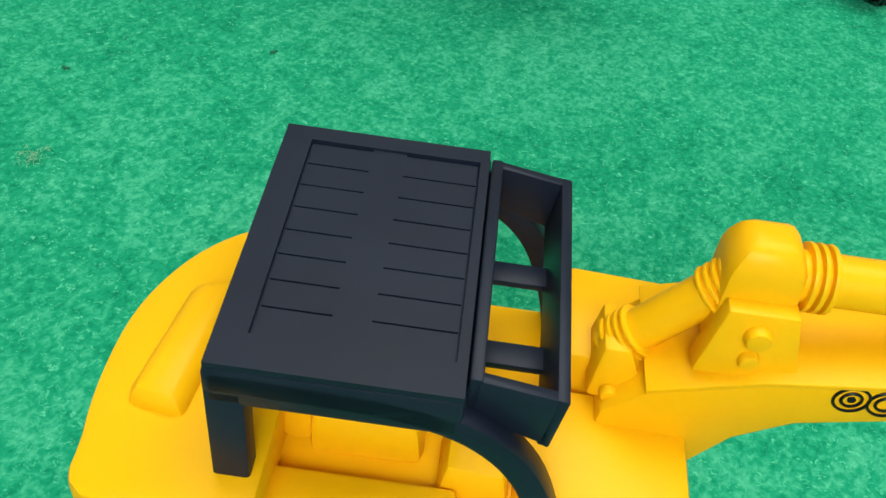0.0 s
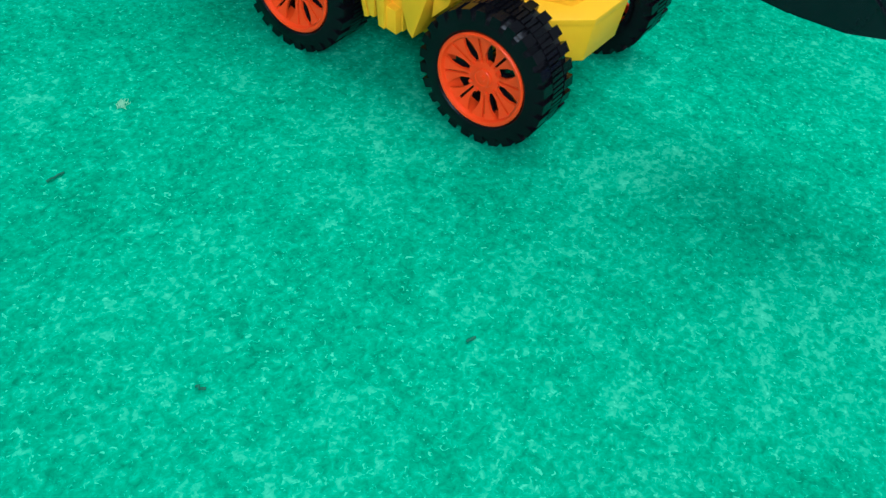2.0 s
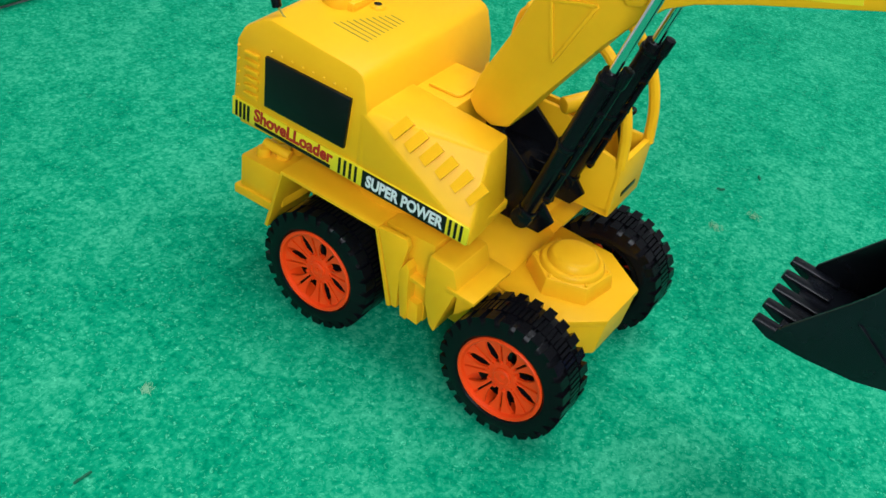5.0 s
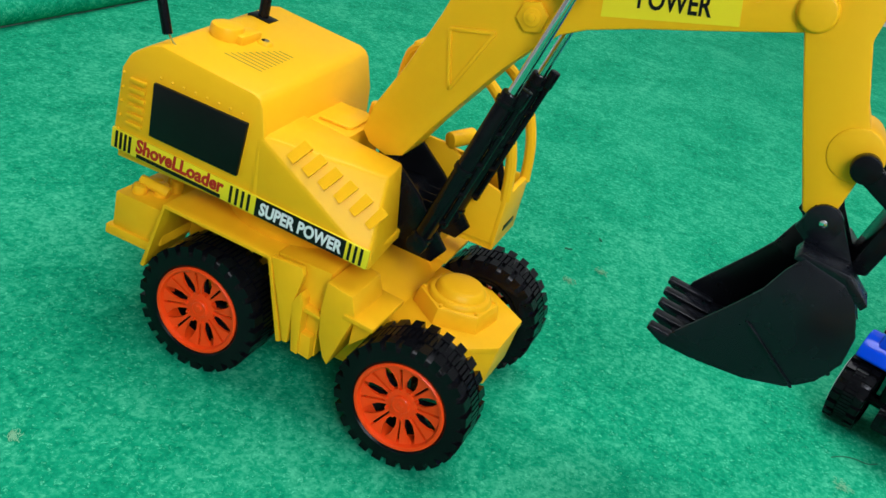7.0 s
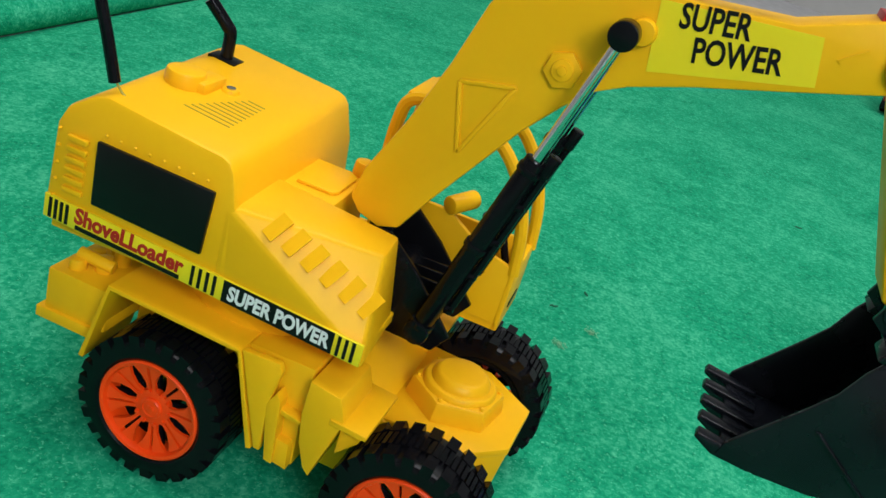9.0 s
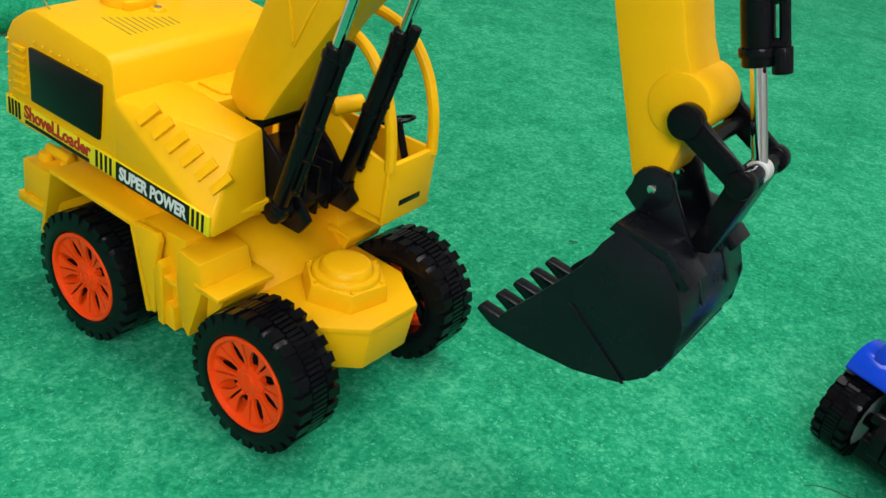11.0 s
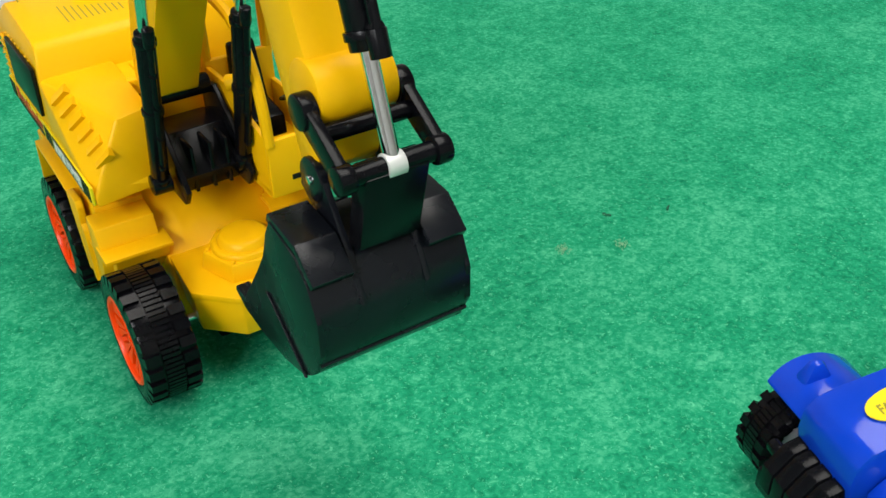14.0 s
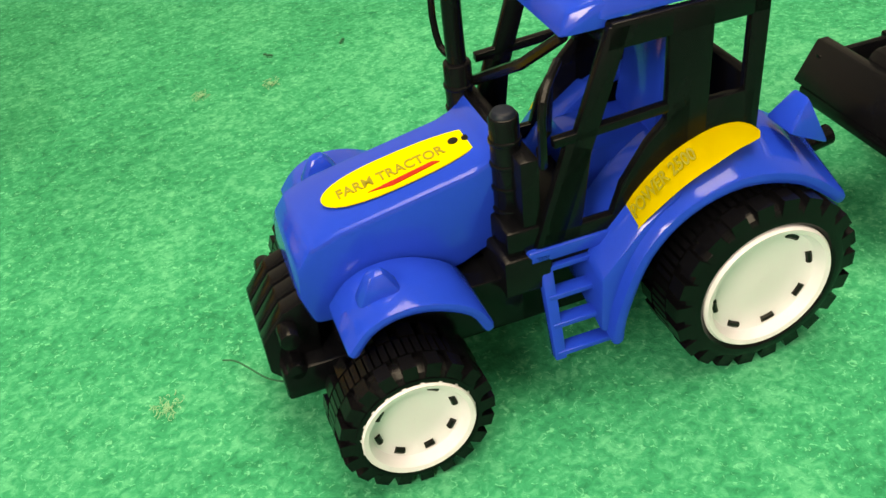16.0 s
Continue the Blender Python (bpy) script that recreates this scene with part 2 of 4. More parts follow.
flat("floor", -2.0, 2.6, -2.0, 3.2, -0.06, -0.006, SCREED, "bare grey cement floor round the carpet", "floor")
# Walls and ceiling are out of view, added to bounce fill light.
flat("bounce_wall_west", -2.1, -2.0, -2.0, 3.2, -0.06, 2.7, PAINT, "unseen plain wall, added to close the room and bounce light", "wall")
flat("bounce_wall_south", -2.1, 2.6, -2.1, -2.0, -0.06, 2.7, PAINT, "unseen plain wall, added to close the room and bounce light", "wall")
flat("bounce_wall_north", -2.1, 2.6, 3.2, 3.3, -0.06, 2.7, PAINT, "unseen plain wall, added to close the room and bounce light", "wall")
flat("bounce_wall_east", 2.6, 2.7, -2.1, 3.3, -0.06, 2.7, PAINT, "unseen plain wall, added to close the room and bounce light", "wall")
flat("ceiling", -2.1, 2.7, -2.1, 3.3, 2.7, 2.8, PAINT, "unseen plain ceiling, added to close the room and bounce light", "ceiling")
# Unseen window added to carry the side light; its panes glow.
win = tagged(new("added_window"), "glowing white-framed window, unseen and added as a side light", "window", "", "structure")
win.matrix_basis = pose(1.2, -1.99, 1.45)
for x0, x1, z0, z1 in ((-840, -760, -700, 700), (760, 840, -700, 700), (-760, 760, 620, 700), (-760, 760, -700, -620), (-25, 25, -620, 620)):
    part("added_window_frame", box(x0, x1, -8, 40, z0, z1, 3), WHITE, win)
part("pane", box(-760, -25, 2, 8, -620, 620, 0), GLOW, win, "glowing pane added as a light source")
part("pane", box(25, 760, 2, 8, -620, 620, 0), GLOW, win, "glowing pane added as a light source")
# Unseen panel added to carry the top light, large for soft shadows.
lamp = thing("added_ceiling_panel", "large glowing ceiling panel, unseen and added as soft top light", "lamp", pose(0.35, 0.55, 2.7))
part("housing", box(-1220, 1220, -820, 820, -30, 0, 4), WHITE, lamp)
part("diffuser", box(-1200, 1200, -800, 800, -38, -30.5, 2), GLOW, lamp, "glowing diffuser")

# the carpet: one sheet with slow waves, its far edge rolled up
bm = bmesh.new()
NX, NY = 150, 180
grid = []
for i in range(NX + 1):
    row = []
    for j in range(NY + 1):
        x = -0.505 + 2.005 * i / NX
        y = -1.2 + (3.24 + 0.5 * min(x, 0.7)) * j / NY
        z = 0.0028 * noise.noise(Vector((x * 4.5, y * 4.5, 0.3))) * min(1, max(0, (abs(x - 0.1) + abs(y) - 0.5) * 2)) - 0.0002
        row.append(bm.verts.new((x, y, z)))
    grid.append(row)
for i in range(NX):
    for j in range(NY):
        bm.faces.new((grid[i][j], grid[i + 1][j], grid[i + 1][j + 1], grid[i][j + 1]))
carpet = tagged(mesh_ob("carpet", bm, CARPET), "green needle-felt carpet, trodden and mottled", "carpet", "", "structure")
bm = bmesh.new()
line = []
for k in range(60):
    y = -1.2 + 2.96 * k / 59
    line.append((-0.516 + 0.004 * math.sin(7 * y), y, 0.0135 + 0.003 * math.sin(5 * y + 1)))
add_sweep(bm, line, 0.017, 18)
tagged(mesh_ob("carpet_roll", bm, CARPET), "rolled-up edge of the green felt carpet", "carpet")


SCRAPS = [(-0.068, -0.205, 1.5, 0.009), (0.269, 0.711, 0.2, 0.008), (0.140, -0.159, 1.2, 0.004), (0.072, 0.290, 0.5, 0.006), (0.090, 0.332, 2.2, 0.005), (0.072, -0.248, 0.3, 0.004)]


def lint(x, y, r):
    bm = bmesh.new()
    for _ in range(46):
        a = random.uniform(0, 6.28)
        d = random.uniform(0, r)
        p = Vector((x + d * math.cos(a), y + d * math.sin(a), 0.0008))
        b = random.uniform(0, 6.28)
        pts = [p + Vector((k * 0.0008 * math.cos(b + k * 0.5), k * 0.0008 * math.sin(b + k * 0.3), 0.0005 * math.sin(k))) for k in range(4)]
        add_sweep(bm, pts, 0.00016, 4)
    tagged(mesh_ob("lint", bm, LINT), "small pale tuft of lint on the green carpet", "lint", "lint on the carpet", "stuff")


for x, y, r in ((0.120, -0.304, 0.008), (0.305, 0.123, 0.007), (0.088, 0.238, 0.005), (0.105, 0.274, 0.006), (-0.089, -0.146, 0.003)):
    lint(x, y, r)
th = tagged(mesh_ob("thread", sweep(smooth_line([(0.297, 0.150, 0.001), (0.303, 0.153, 0.003), (0.311, 0.155, 0.004), (0.320, 0.159, 0.002), (0.327, 0.166, 0.001)]), 0.0004, 5), THREAD),
            "loose dark green thread lying on the carpet", "thread")


def twig(x, y, turn, length, name="twig"):
    pts = [(x + math.cos(turn) * length * (k / 4 - 0.5), y + math.sin(turn) * length * (k / 4 - 0.5) + 0.0006 * math.sin(2 * k), 0.0012 + 0.0004 * (k % 2)) for k in range(5)]
    tagged(mesh_ob(name, sweep(pts, 0.0007, 6), THREAD), "tiny dark scrap lying on the green carpet", "scrap", "scraps on the carpet")


for row in SCRAPS:
    twig(*row)


# ---- wheels ----
def make_wheel(parent, centre, outer, r, rim_r, width, rim_mat, spokes, side, lugs, dish=5.0):
    """side -1: the outer face looks to -y. Under the parent: wheel (its tyre) > rim."""
    # in here the outer face is at y = 0 and the wheel goes to y = width
    w = width
    rr = r - 2.2
    bm = lathe([(rim_r, 1.5), (rim_r + 1.5, 0.2), (rr - 4, 0.2), (rr - 1.2, 1.6), (rr, 4), (rr, w - 4), (rr - 1.2, w - 1.6), (rr - 4, w - 0.2), (rim_r + 1.5, w - 0.2), (rim_r, w - 1.5)], 56)
    hub = part("wheel", bm, RUBBER, parent, "black plastic tyre with chunky tread")
    hub.matrix_basis = at(centre[0], outer, centre[1], 0, 0, 0 if side < 0 else 180)
    half = math.pi * rr / lugs * 0.62
    for s, y0, y1 in ((0, 0.3, w * 0.31), (1, w * 0.69, w - 0.3)):
        lug = bmesh.new()
        add_box(lug, rr - 5.0, rr + 1.9, y0, y1, -half, half, 0.0)
        for v in lug.verts:
            if v.co.x > rr and (v.co.y < 1 or v.co.y > w - 1):
                v.co.y += 0.9 if v.co.y < 1 else -0.9
        first = part("tread_block", lug, RUBBER, hub)
        first.matrix_basis = Matrix.Rotation(math.pi * s / lugs, 4, "Y")
        for k in range(1, lugs):
            block = new("tread_block", first.data)
            block.parent = hub
            block.matrix_basis = Matrix.Rotation(2 * math.pi * (k + 0.5 * s) / lugs, 4, "Y")
    bm = bmesh.new()
    # fine ribs round the middle
    for k in range(lugs * 3):
        a = 2 * math.pi * k / (lugs * 3)
        c, s = math.cos(a), math.sin(a)
        t = Vector((-s, 0, c)) * 1.0
        vs = []
        for y in (w * 0.34, w * 0.66):
            for d, q in ((rr - 0.2, -1), (rr + 1.8, -1), (rr + 1.8, 1), (rr - 0.2, 1)):
                vs.append(bm.verts.new(Vector((c * d, y, s * d)) + q * t))
        for f in ((1, 2, 6, 5), (0, 1, 5, 4), (2, 3, 7, 6), (0, 3, 2, 1), (4, 5, 6, 7)):
            bm.faces.new([vs[q] for q in f])
    tagged(part("tread_ribs", bm, RUBBER, hub), kind="stuff")
    if spokes:
        d = dish
        bm = lathe([(rim_r, 0.6), (rim_r - 0.8, 0.0), (rim_r - 2.2, 0.4), (rim_r - 3.2, 2.4), (rim_r - 3.4, 12), (rim_r, 12)], 56)
        # hub with a raised ring and a small boss
        add_rod(bm, (0, d - 0.6, 0), (0, d + 3, 0), 9.0, None, 36, 0.4)
        add_rod(bm, (0, d - 1.6, 0), (0, d + 2, 0), 5.4, None, 32, 0.4)
        add_sweep(bm, [(4.3 * math.cos(a), d - 1.6, 4.3 * math.sin(a)) for a in [2 * math.pi * k / 28 for k in range(29)]], 0.45, 6)
        add_rod(bm, (0, d - 2.4, 0), (0, d - 1.0, 0), 1.8, 1.5, 16, 0.3)
        for k in range(10):
            a = 2 * math.pi * (k + 0.5) / 10 - math.pi / 2
            add_rod(bm, (8.6 * math.cos(a), d - 1.6, 8.6 * math.sin(a)), (8.6 * math.cos(a), d + 0.5, 8.6 * math.sin(a)), 0.95, None, 10)
        # twin blades: a slit between the two, a pocket between one pair and the next
        reach = rim_r - 2.9
        for k in range(8):
            for flip in (1, -1):
                a = 2 * math.pi * k / 8 + 0.2
                c, n2 = Vector((math.cos(a), 0, math.sin(a))), Vector((-math.sin(a), 0, math.cos(a))) * flip
                blade = [(7.8, 0.5), (7.8, 2.1), (13, 2.3), (17.5, 4.4), (reach - 1.0, 8.0), (reach, 0.75)]
                low, high = [], []
                for u, v in blade:
                    y = d - 0.2 + (2.4 - d) * (u - 7.8) / (reach - 7.8)
                    low.append(bm.verts.new(c * u + n2 * v + Vector((0, y, 0))))
                    high.append(bm.verts.new(c * u + n2 * v + Vector((0, y + 1.8, 0))))
                bm.faces.new(low)
                bm.faces.new(high[::-1])
                for q in range(6):
                    bm.faces.new((low[q], high[q], high[(q + 1) % 6], low[(q + 1) % 6]))
        part("rim", bm, rim_mat, hub)
        # Black lining added so that the rim's inside reads as shaded.
        part("rim_liner", lathe([(rim_r + 0.3, 12.2), (rim_r + 0.3, w - 1.6), (rim_r - 2.6, w - 1.6), (rim_r - 2.6, 12.2)], 48), BLACK, hub, "black lining added to darken the inside of the orange rim")
        # Black copies of the spokes: unlit backs of the orange ones, as colour.
        for k in range(8):
            a = 2 * math.pi * k / 8 + 0.2
            part("spoke_shade_back", rod((4 * math.cos(a), 9.5, 4 * math.sin(a)), ((rim_r - 3.2) * math.cos(a), 8.5, (rim_r - 3.2) * math.sin(a)), 2.4, 3.2, 8), BLACK, hub, "black backing for the unlit back of an orange spoke")
        part("inner_hub", rod((0, 8.2, 0), (0, w - 6, 0), 7.0, None, 24, 0.5), BLACK, hub)
    else:
        bm = lathe([(rim_r, 0.8), (rim_r - 0.8, -0.4), (rim_r - 2.4, 0.0), (rim_r - 4.0, 3.6), (rim_r - 6.5, 4.8), (rim_r * 0.35, 4.6), (0.2, 4.2), (0.2, w - 3), (rim_r, w - 3)], 48)
        part("rim", bm, rim_mat, hub)
        # The disc is closed; black beads give the shade of its slots.
        for k in range(8):
            a = 2 * math.pi * (k + 0.3) / 8
            d = rim_r - 5.6
            part("slot", sweep([(d * math.cos(a + q), 4.5, d * math.sin(a + q)) for q in (-0.13, -0.07, 0, 0.07, 0.13)], 1.15, 8), INK, hub, "black bead for the shade in a slot of the white rim")
    return hub


# ---- the yellow excavator on four wheels ----
ex = thing("toy_excavator", "yellow plastic toy excavator with black bucket and orange wheels", "toy excavator")
YC, HALF = 26, 73
for cx in (62.5, -62.5):
    make_wheel(ex, (cx, 37.5), YC - HALF, 37.5, 25.5, 30, ORANGE, True, -1, 26)
    make_wheel(ex, (cx, 37.5), YC + HALF, 37.5, 25.5, 30, ORANGE, True, 1, 26)
for cx in (62.5, -62.5):
    part("axle", rod((cx, YC - HALF + 8, 37.5), (cx, YC + HALF - 8, 37.5), 2.2), CHROME, ex, "thin steel axle")

chassis = part("chassis", prism([(-98, 20), (-98, 88), (-2, 88), (12, 78), (34, 59), (40, 58), (40, 20)], YC - 34, YC + 34, "y", 1.5), YELLOW, ex)
part("underbody", box(-80, 60, YC - 20, YC + 20, 13, 40, 2), BLACK, ex, "black plastic underside")
for side in (-1, 1):
    def span(a, b):
        """From a to b along y on the near side, or mirrored across the chassis."""
        return sorted((a, b) if side < 0 else (2 * YC - a, 2 * YC - b))
    part("fender", sheet([(-102, 46), (-93, 86.5), (-28, 84.5), (-14.5, 39)], *span(-42, -6), 2.6, 0.4), YELLOW, chassis)
    part("fender_lip", prism([(-26, 87), (-11, 41), (-8, 41), (-9, 66), (-6, 84), (-8, 88)], *span(-42, -38), "y", 0.5), YELLOW, chassis)
    part("side_panel", prism([(-26, 87), (6, 88), (5, 62), (6, 35), (-5, 38), (-9, 64), (-13, 42)], *span(-35, -8), "y", 0.6), YELLOW, chassis)
    part("side_rib", prism([(-10, 66), (-6, 74), (-3.5, 70), (-1, 37), (-5, 37.5)], *span(-42, -30), "y", 0.4), YELLOW, chassis)
    part("panel_foot", prism([(-5, 50), (4, 49), (5.5, 35.5), (-4, 37)], *span(-40, -30), "y", 0.5), YELLOW, chassis)
    part("side_shelf", prism([(-5, 66), (7, 64), (7, 62), (-5, 63)], *span(-40.5, -30), "y", 0.3), YELLOW, chassis)
    part("side_wedge", prism([(7, 86), (22, 84), (26, 73), (16.5, 38.5), (13, 42), (8.5, 54), (6.5, 68)], *span(-41, -8), "y", 0.6), YELLOW, chassis)
    part("front_step", prism([(20, 70), (37.5, 69.5), (37.5, 72), (20, 73)], *span(-42, -4), "y", 0.4), YELLOW, chassis)
    part("front_step_apron", prism([(24, 70), (36, 69.7), (33, 62), (24, 52)], *span(-36, -6), "y", 0.4), YELLOW, chassis)
bm = bmesh.new()
add_box(bm, -131, -98, YC - 60, YC + 60, 57, 79, 1.2)
add_box(bm, -134, -102, YC - 62, YC + 62, 52, 58, 0.8)
bumper = part("rear_bumper", bm, YELLOW, chassis)
bm = bmesh.new()
for k, (x, y) in enumerate(((-122, YC - 51), (-112, YC - 45), (-121, YC - 38), (-110, YC - 34), (-117, YC - 26))):
    add_rod(bm, (x, y, 78), (x, y, 84 + 2 * (k % 2)), 4.5, 3.8, 16, 0.6)
add_rod(bm, (-124, YC - 48, 85), (-106, YC - 46, 83), 3.2, None, 14, 0.6)
part("engine_detail", bm, YELLOW, bumper)
OCT = [(30, -6), (72, -9), (92, 11), (93, 48), (67, 67), (30, 69)]
part("nose", hull([(x, y, 57) for x, y in OCT] + [(60 + (x - 60) * 0.93, 30 + (y - 30) * 0.93, 33) for x, y in OCT], 0.8), YELLOW, chassis)
part("nose_plate", prism([(60 + (x - 60) * 1.015, 30 + (y - 30) * 1.015) for x, y in OCT], 56, 60, "z", 0.5), YELLOW, chassis)
HEX = [(math.cos(k * math.pi / 3 - 0.7), math.sin(k * math.pi / 3 - 0.7)) for k in range(6)]
part("hex_base", hull([(58 + 25 * c, 29 + 25 * s, 59.5) for c, s in HEX] + [(58 + 23 * c, 29 + 23 * s, 70) for c, s in HEX], 0.8), YELLOW, chassis)
part("cap_ring", rod((58, 29, 69.5), (58, 29, 73), 19, 17.5, 40, 0.8), YELLOW, chassis)
part("round_cap", rod((58, 29, 72.5), (58, 29, 77.5), 15.5, 12.5, 40, 1.4), YELLOW, chassis)
for c, s in HEX:
    part("cap_stud", rod((58 + 20.5 * c, 29 + 20.5 * s, 69.5), (58 + 20.5 * c, 29 + 20.5 * s, 71.5), 1.3, 1.0, 10, 0.2), YELLOW, chassis)
part("turntable", rod((-40, YC - 6, 86), (-40, YC - 6, 106), 46, None, 48, 1.0), YELLOW, chassis)

# upper body
roof = [(-129, 106), (-127.5, 150), (-124.5, 157.5), (-114, 165), (-108, 166.5), (-55, 161.5), (-51, 160), (-48.5, 156.5), (-44, 143), (-40, 103), (-45, 102)]
bm = bmesh.new()
add_prism(bm, roof, -41, 78, "y", 2.2)
for v in bm.verts:
    if v.co.z > 146:
        v.co.y += (18 - v.co.y) / 60 * (v.co.z - 146) * 0.2
        v.co.z += 4.5 * (v.co.y + 38) / 116 * min(1, (v.co.z - 146) / 10)
upper = part("upper_body", bm, YELLOW, ex)
# the cab half and the boom half stand on the turntable a little larger than the unit drawing
UPPER = at(1.2, 5.7, -4.3, 0, 0, 1.15) @ Matrix.Scale(1.047, 4)
BOOM_AT = at(-2.6, 1.3, 2.2) @ Matrix.Scale(1.036, 4)
upper.matrix_basis = UPPER
part("front_block", hull([(-48, -41, 144), (-48, -41, 102.2), (-48, 0, 102), (-48, 0, 145), (-38, -26, 145), (13, -2, 141), (20, -2, 100), (22, -40, 98), (21, -41, 103), (14, -20, 139)], 1.6), YELLOW, upper)
part("deck", box(-48, -18, -3, 40, 103, 143, 1.2), YELLOW, upper)
part("deck_cover", prism([(-40, 6), (-23, 6), (-21, 9), (-21, 30), (-24, 34), (-40, 34)], 143, 144.6, "z", 0.5), YELLOW, upper)
part("deck_knob", rod((-22, 40, 143), (-22, 40, 150), 5.2, 4.6, 20, 0.8), YELLOW, upper)
part("rear_floor", box(-128, 20, -36, 76, 100, 106, 1.0), YELLOW, upper)
# steps up the sloping shoulder
s0, s1 = Vector((-48, -41, 144)), Vector((22, -40.5, 99))
nrm = (s1 - s0).cross(Vector((14, -20, 139)) - s0).normalized()
if nrm.z < 0:
    nrm = -nrm
along = (s1 - s0).normalized()
across = nrm.cross(along).normalized()
if across.y < 0:
    across = -across
for k in range(6):
    c = s0 + along * (19 + 9.4 * k) + across * (10 + 1.7 * k) + nrm * 0.2
    bm = bmesh.new()
    vs = [c + along * u + across * v + nrm * w for u in (-3.0, 3.0) for v in (-5.8, 5.8) for w in (-1.0,)] + [c + along * u + across * v + nrm * w for u, w in ((-3.0, 0.3), (2.6, 2.9)) for v in (-5.8, 5.8)]
    for v in vs:
        bm.verts.new(v)
    bmesh.ops.convex_hull(bm, input=bm.verts[:])
    part("step", bm, YELLOW, upper)
# side window, vents and rivets
part("side_window", prism([(-107, 149), (-53.5, 147.5), (-55, 119), (-106.5, 121)], -42.2, -40, "y", 0.5), INK, upper, "blank black side window")
for k in range(6):
    part("vent", box(-121, -111.5, -42.2, -40, 121.5 + 4.6 * k, 124 + 4.6 * k, 0.6), YELLOW, upper)
bm = bmesh.new()
for k in range(8):
    add_rod(bm, (-104 + 6.6 * k, -40.6, 152.2 - 0.2 * k), (-104 + 6.6 * k, -41.4, 152.2 - 0.2 * k), 0.8, 0.4, 10)
for k in range(5):
    add_rod(bm, (-125, -40.6, 118 + 7.5 * k), (-125, -42, 118 + 7.5 * k), 0.8, 0.4, 10)
part("rivets", bm, YELLOW, upper)


def roof_at(x, y):
    return 166.5 - (x + 108) * 0.0943 + 4.5 * (y + 38) / 116


# Olive strips on the roof: shade inside shallow slits, put in as colour.
for k in range(10):
    x, y = -88 + 1.5 * k, -14 + 3.4 * k
    part("roof_slot_shade", prism([(x, roof_at(x, y) - 1), (-66, roof_at(-66, y) - 1), (-66, roof_at(-66, y) + 0.2), (x, roof_at(x, y) + 0.2)], y, y + 0.8, "y", 0), GOLD, upper, "olive strip for the shade inside a roof vent slit")
part("roof_cap", rod((-100, 6, 164), (-100, 6, 173.5), 9.5, 8.6, 28, 1.2), YELLOW, upper)
part("roof_cap_arm", box(-98, -88, 2, 22, 164, 171, 2.0), YELLOW, upper)
part("roof_screw_boss", rod((-84, 18, 164), (-84, 18, 167.6), 5, 4, 20, 0.5), YELLOW, upper)
part("screw", rod((-84, 18, 167.5), (-84, 18, 168.1), 2.2, None, 14), CHROME, upper, "small steel screw")
# No hole is cut: a black plate gives the slot's shade.
part("exhaust_slot_shade", prism([(-111, roof_at(-111, 48) - 2), (-97, roof_at(-97, 48) - 2), (-97, roof_at(-97, 48) + 0.6), (-108, roof_at(-108, 48) + 0.6), (-111, roof_at(-111, 48) + 0.2)], 43, 53, "y", 0.2), INK, upper, "black plate for the shade in the slot round the exhaust")
part("exhaust_pipe", sweep(smooth_line([(-104, 48, 168), (-104, 48, 181), (-106, 47, 185), (-115, 44, 195)], 4), 3.1, 12), BLACK, upper, "black bent exhaust pipe")
part("aerial_wire", sweep([(-104, -29, 165), (-107, -30, 167.5), (-110, -31, 172)], 0.5, 6), GOLD, upper, "thin bare wire")
part("aerial", sweep([(-110, -31, 171), (-115, -32, 188), (-126, -34, 221), (-139, -36, 258)], 2.5, 10), BLACK, upper, "black flexible aerial")

# printed band along the side
SLOPE = 3.0


def zb(x):
    return 106.5 - (x + 128) * 0.0525


band = part("side_band", prism([(-128, zb(-128) + 0.8), (21, zb(21) + 0.8), (21, zb(21) + 11), (-128, zb(-128) + 11.5)], -42.0, -40.5, "y", 0.3), STICKER, upper, "printed yellow sticker band")


def band_bar(x0, x1, lo, hi, material, slant=0.0, name="stripe"):
    part(name, prism([(x0, zb(x0) + lo), (x1, zb(x1) + lo), (x1 + slant, zb(x1) + hi), (x0 + slant, zb(x0) + hi)], -42.4, -41.8, "y", 0), material, band)


for x in (-125.5, -122.8, -120.1, -117.4, -57, -53.6, -50.2, -46.8, 10.2, 13.4, 16.6):
    band_bar(x, x + 1.4, 1.6, 10.6, INK)
band_bar(-42, 8.5, 1.2, 10.9, INK, 0, "black_field")
band_bar(-112, -62, 1.4, 3.2, INK, 0, "underline")
lettering("lettering", "SUPER POWER", 6.4, INK_WHITE, band, at(-39.5, -42.5, zb(-40) + 3.1, 90, SLOPE, 0), 0.77, bold=0.05, label="white capitals on black")
lettering("lettering", "ShoveLLoader", 6.9, INK_RED, band, at(-113, -42.1, zb(-113) + 4.4, 90, SLOPE, 0), 0.91, bold=0.055, label="dark red letters")

# black boom bracket in the recess
bracket = part("boom_bracket", prism([(-9, 122), (16, 124), (34, 106), (30, 96), (-9, 98)], 1.6, 33.9, "y", 0.6), BLACK, ex, "black plastic boom bracket")
bracket.matrix_basis = UPPER
for y in (-1.5, 34):
    part("bracket_plate", prism([(-9, 139), (8, 141), (24, 128), (46, 104), (40, 95), (6, 96), (-9, 108)], y, y + 3, "y", 0.6), BLACK, bracket)
for y in (8, 18, 27):
    part("bracket_rib", box(12, 33, y, y + 2, 96, 122, 0.4), BLACK, bracket)
part("boom_pivot", rod((3, 1.6, 141), (3, 33.9, 141), 5.5, None, 24, 0.6), BLACK, bracket)

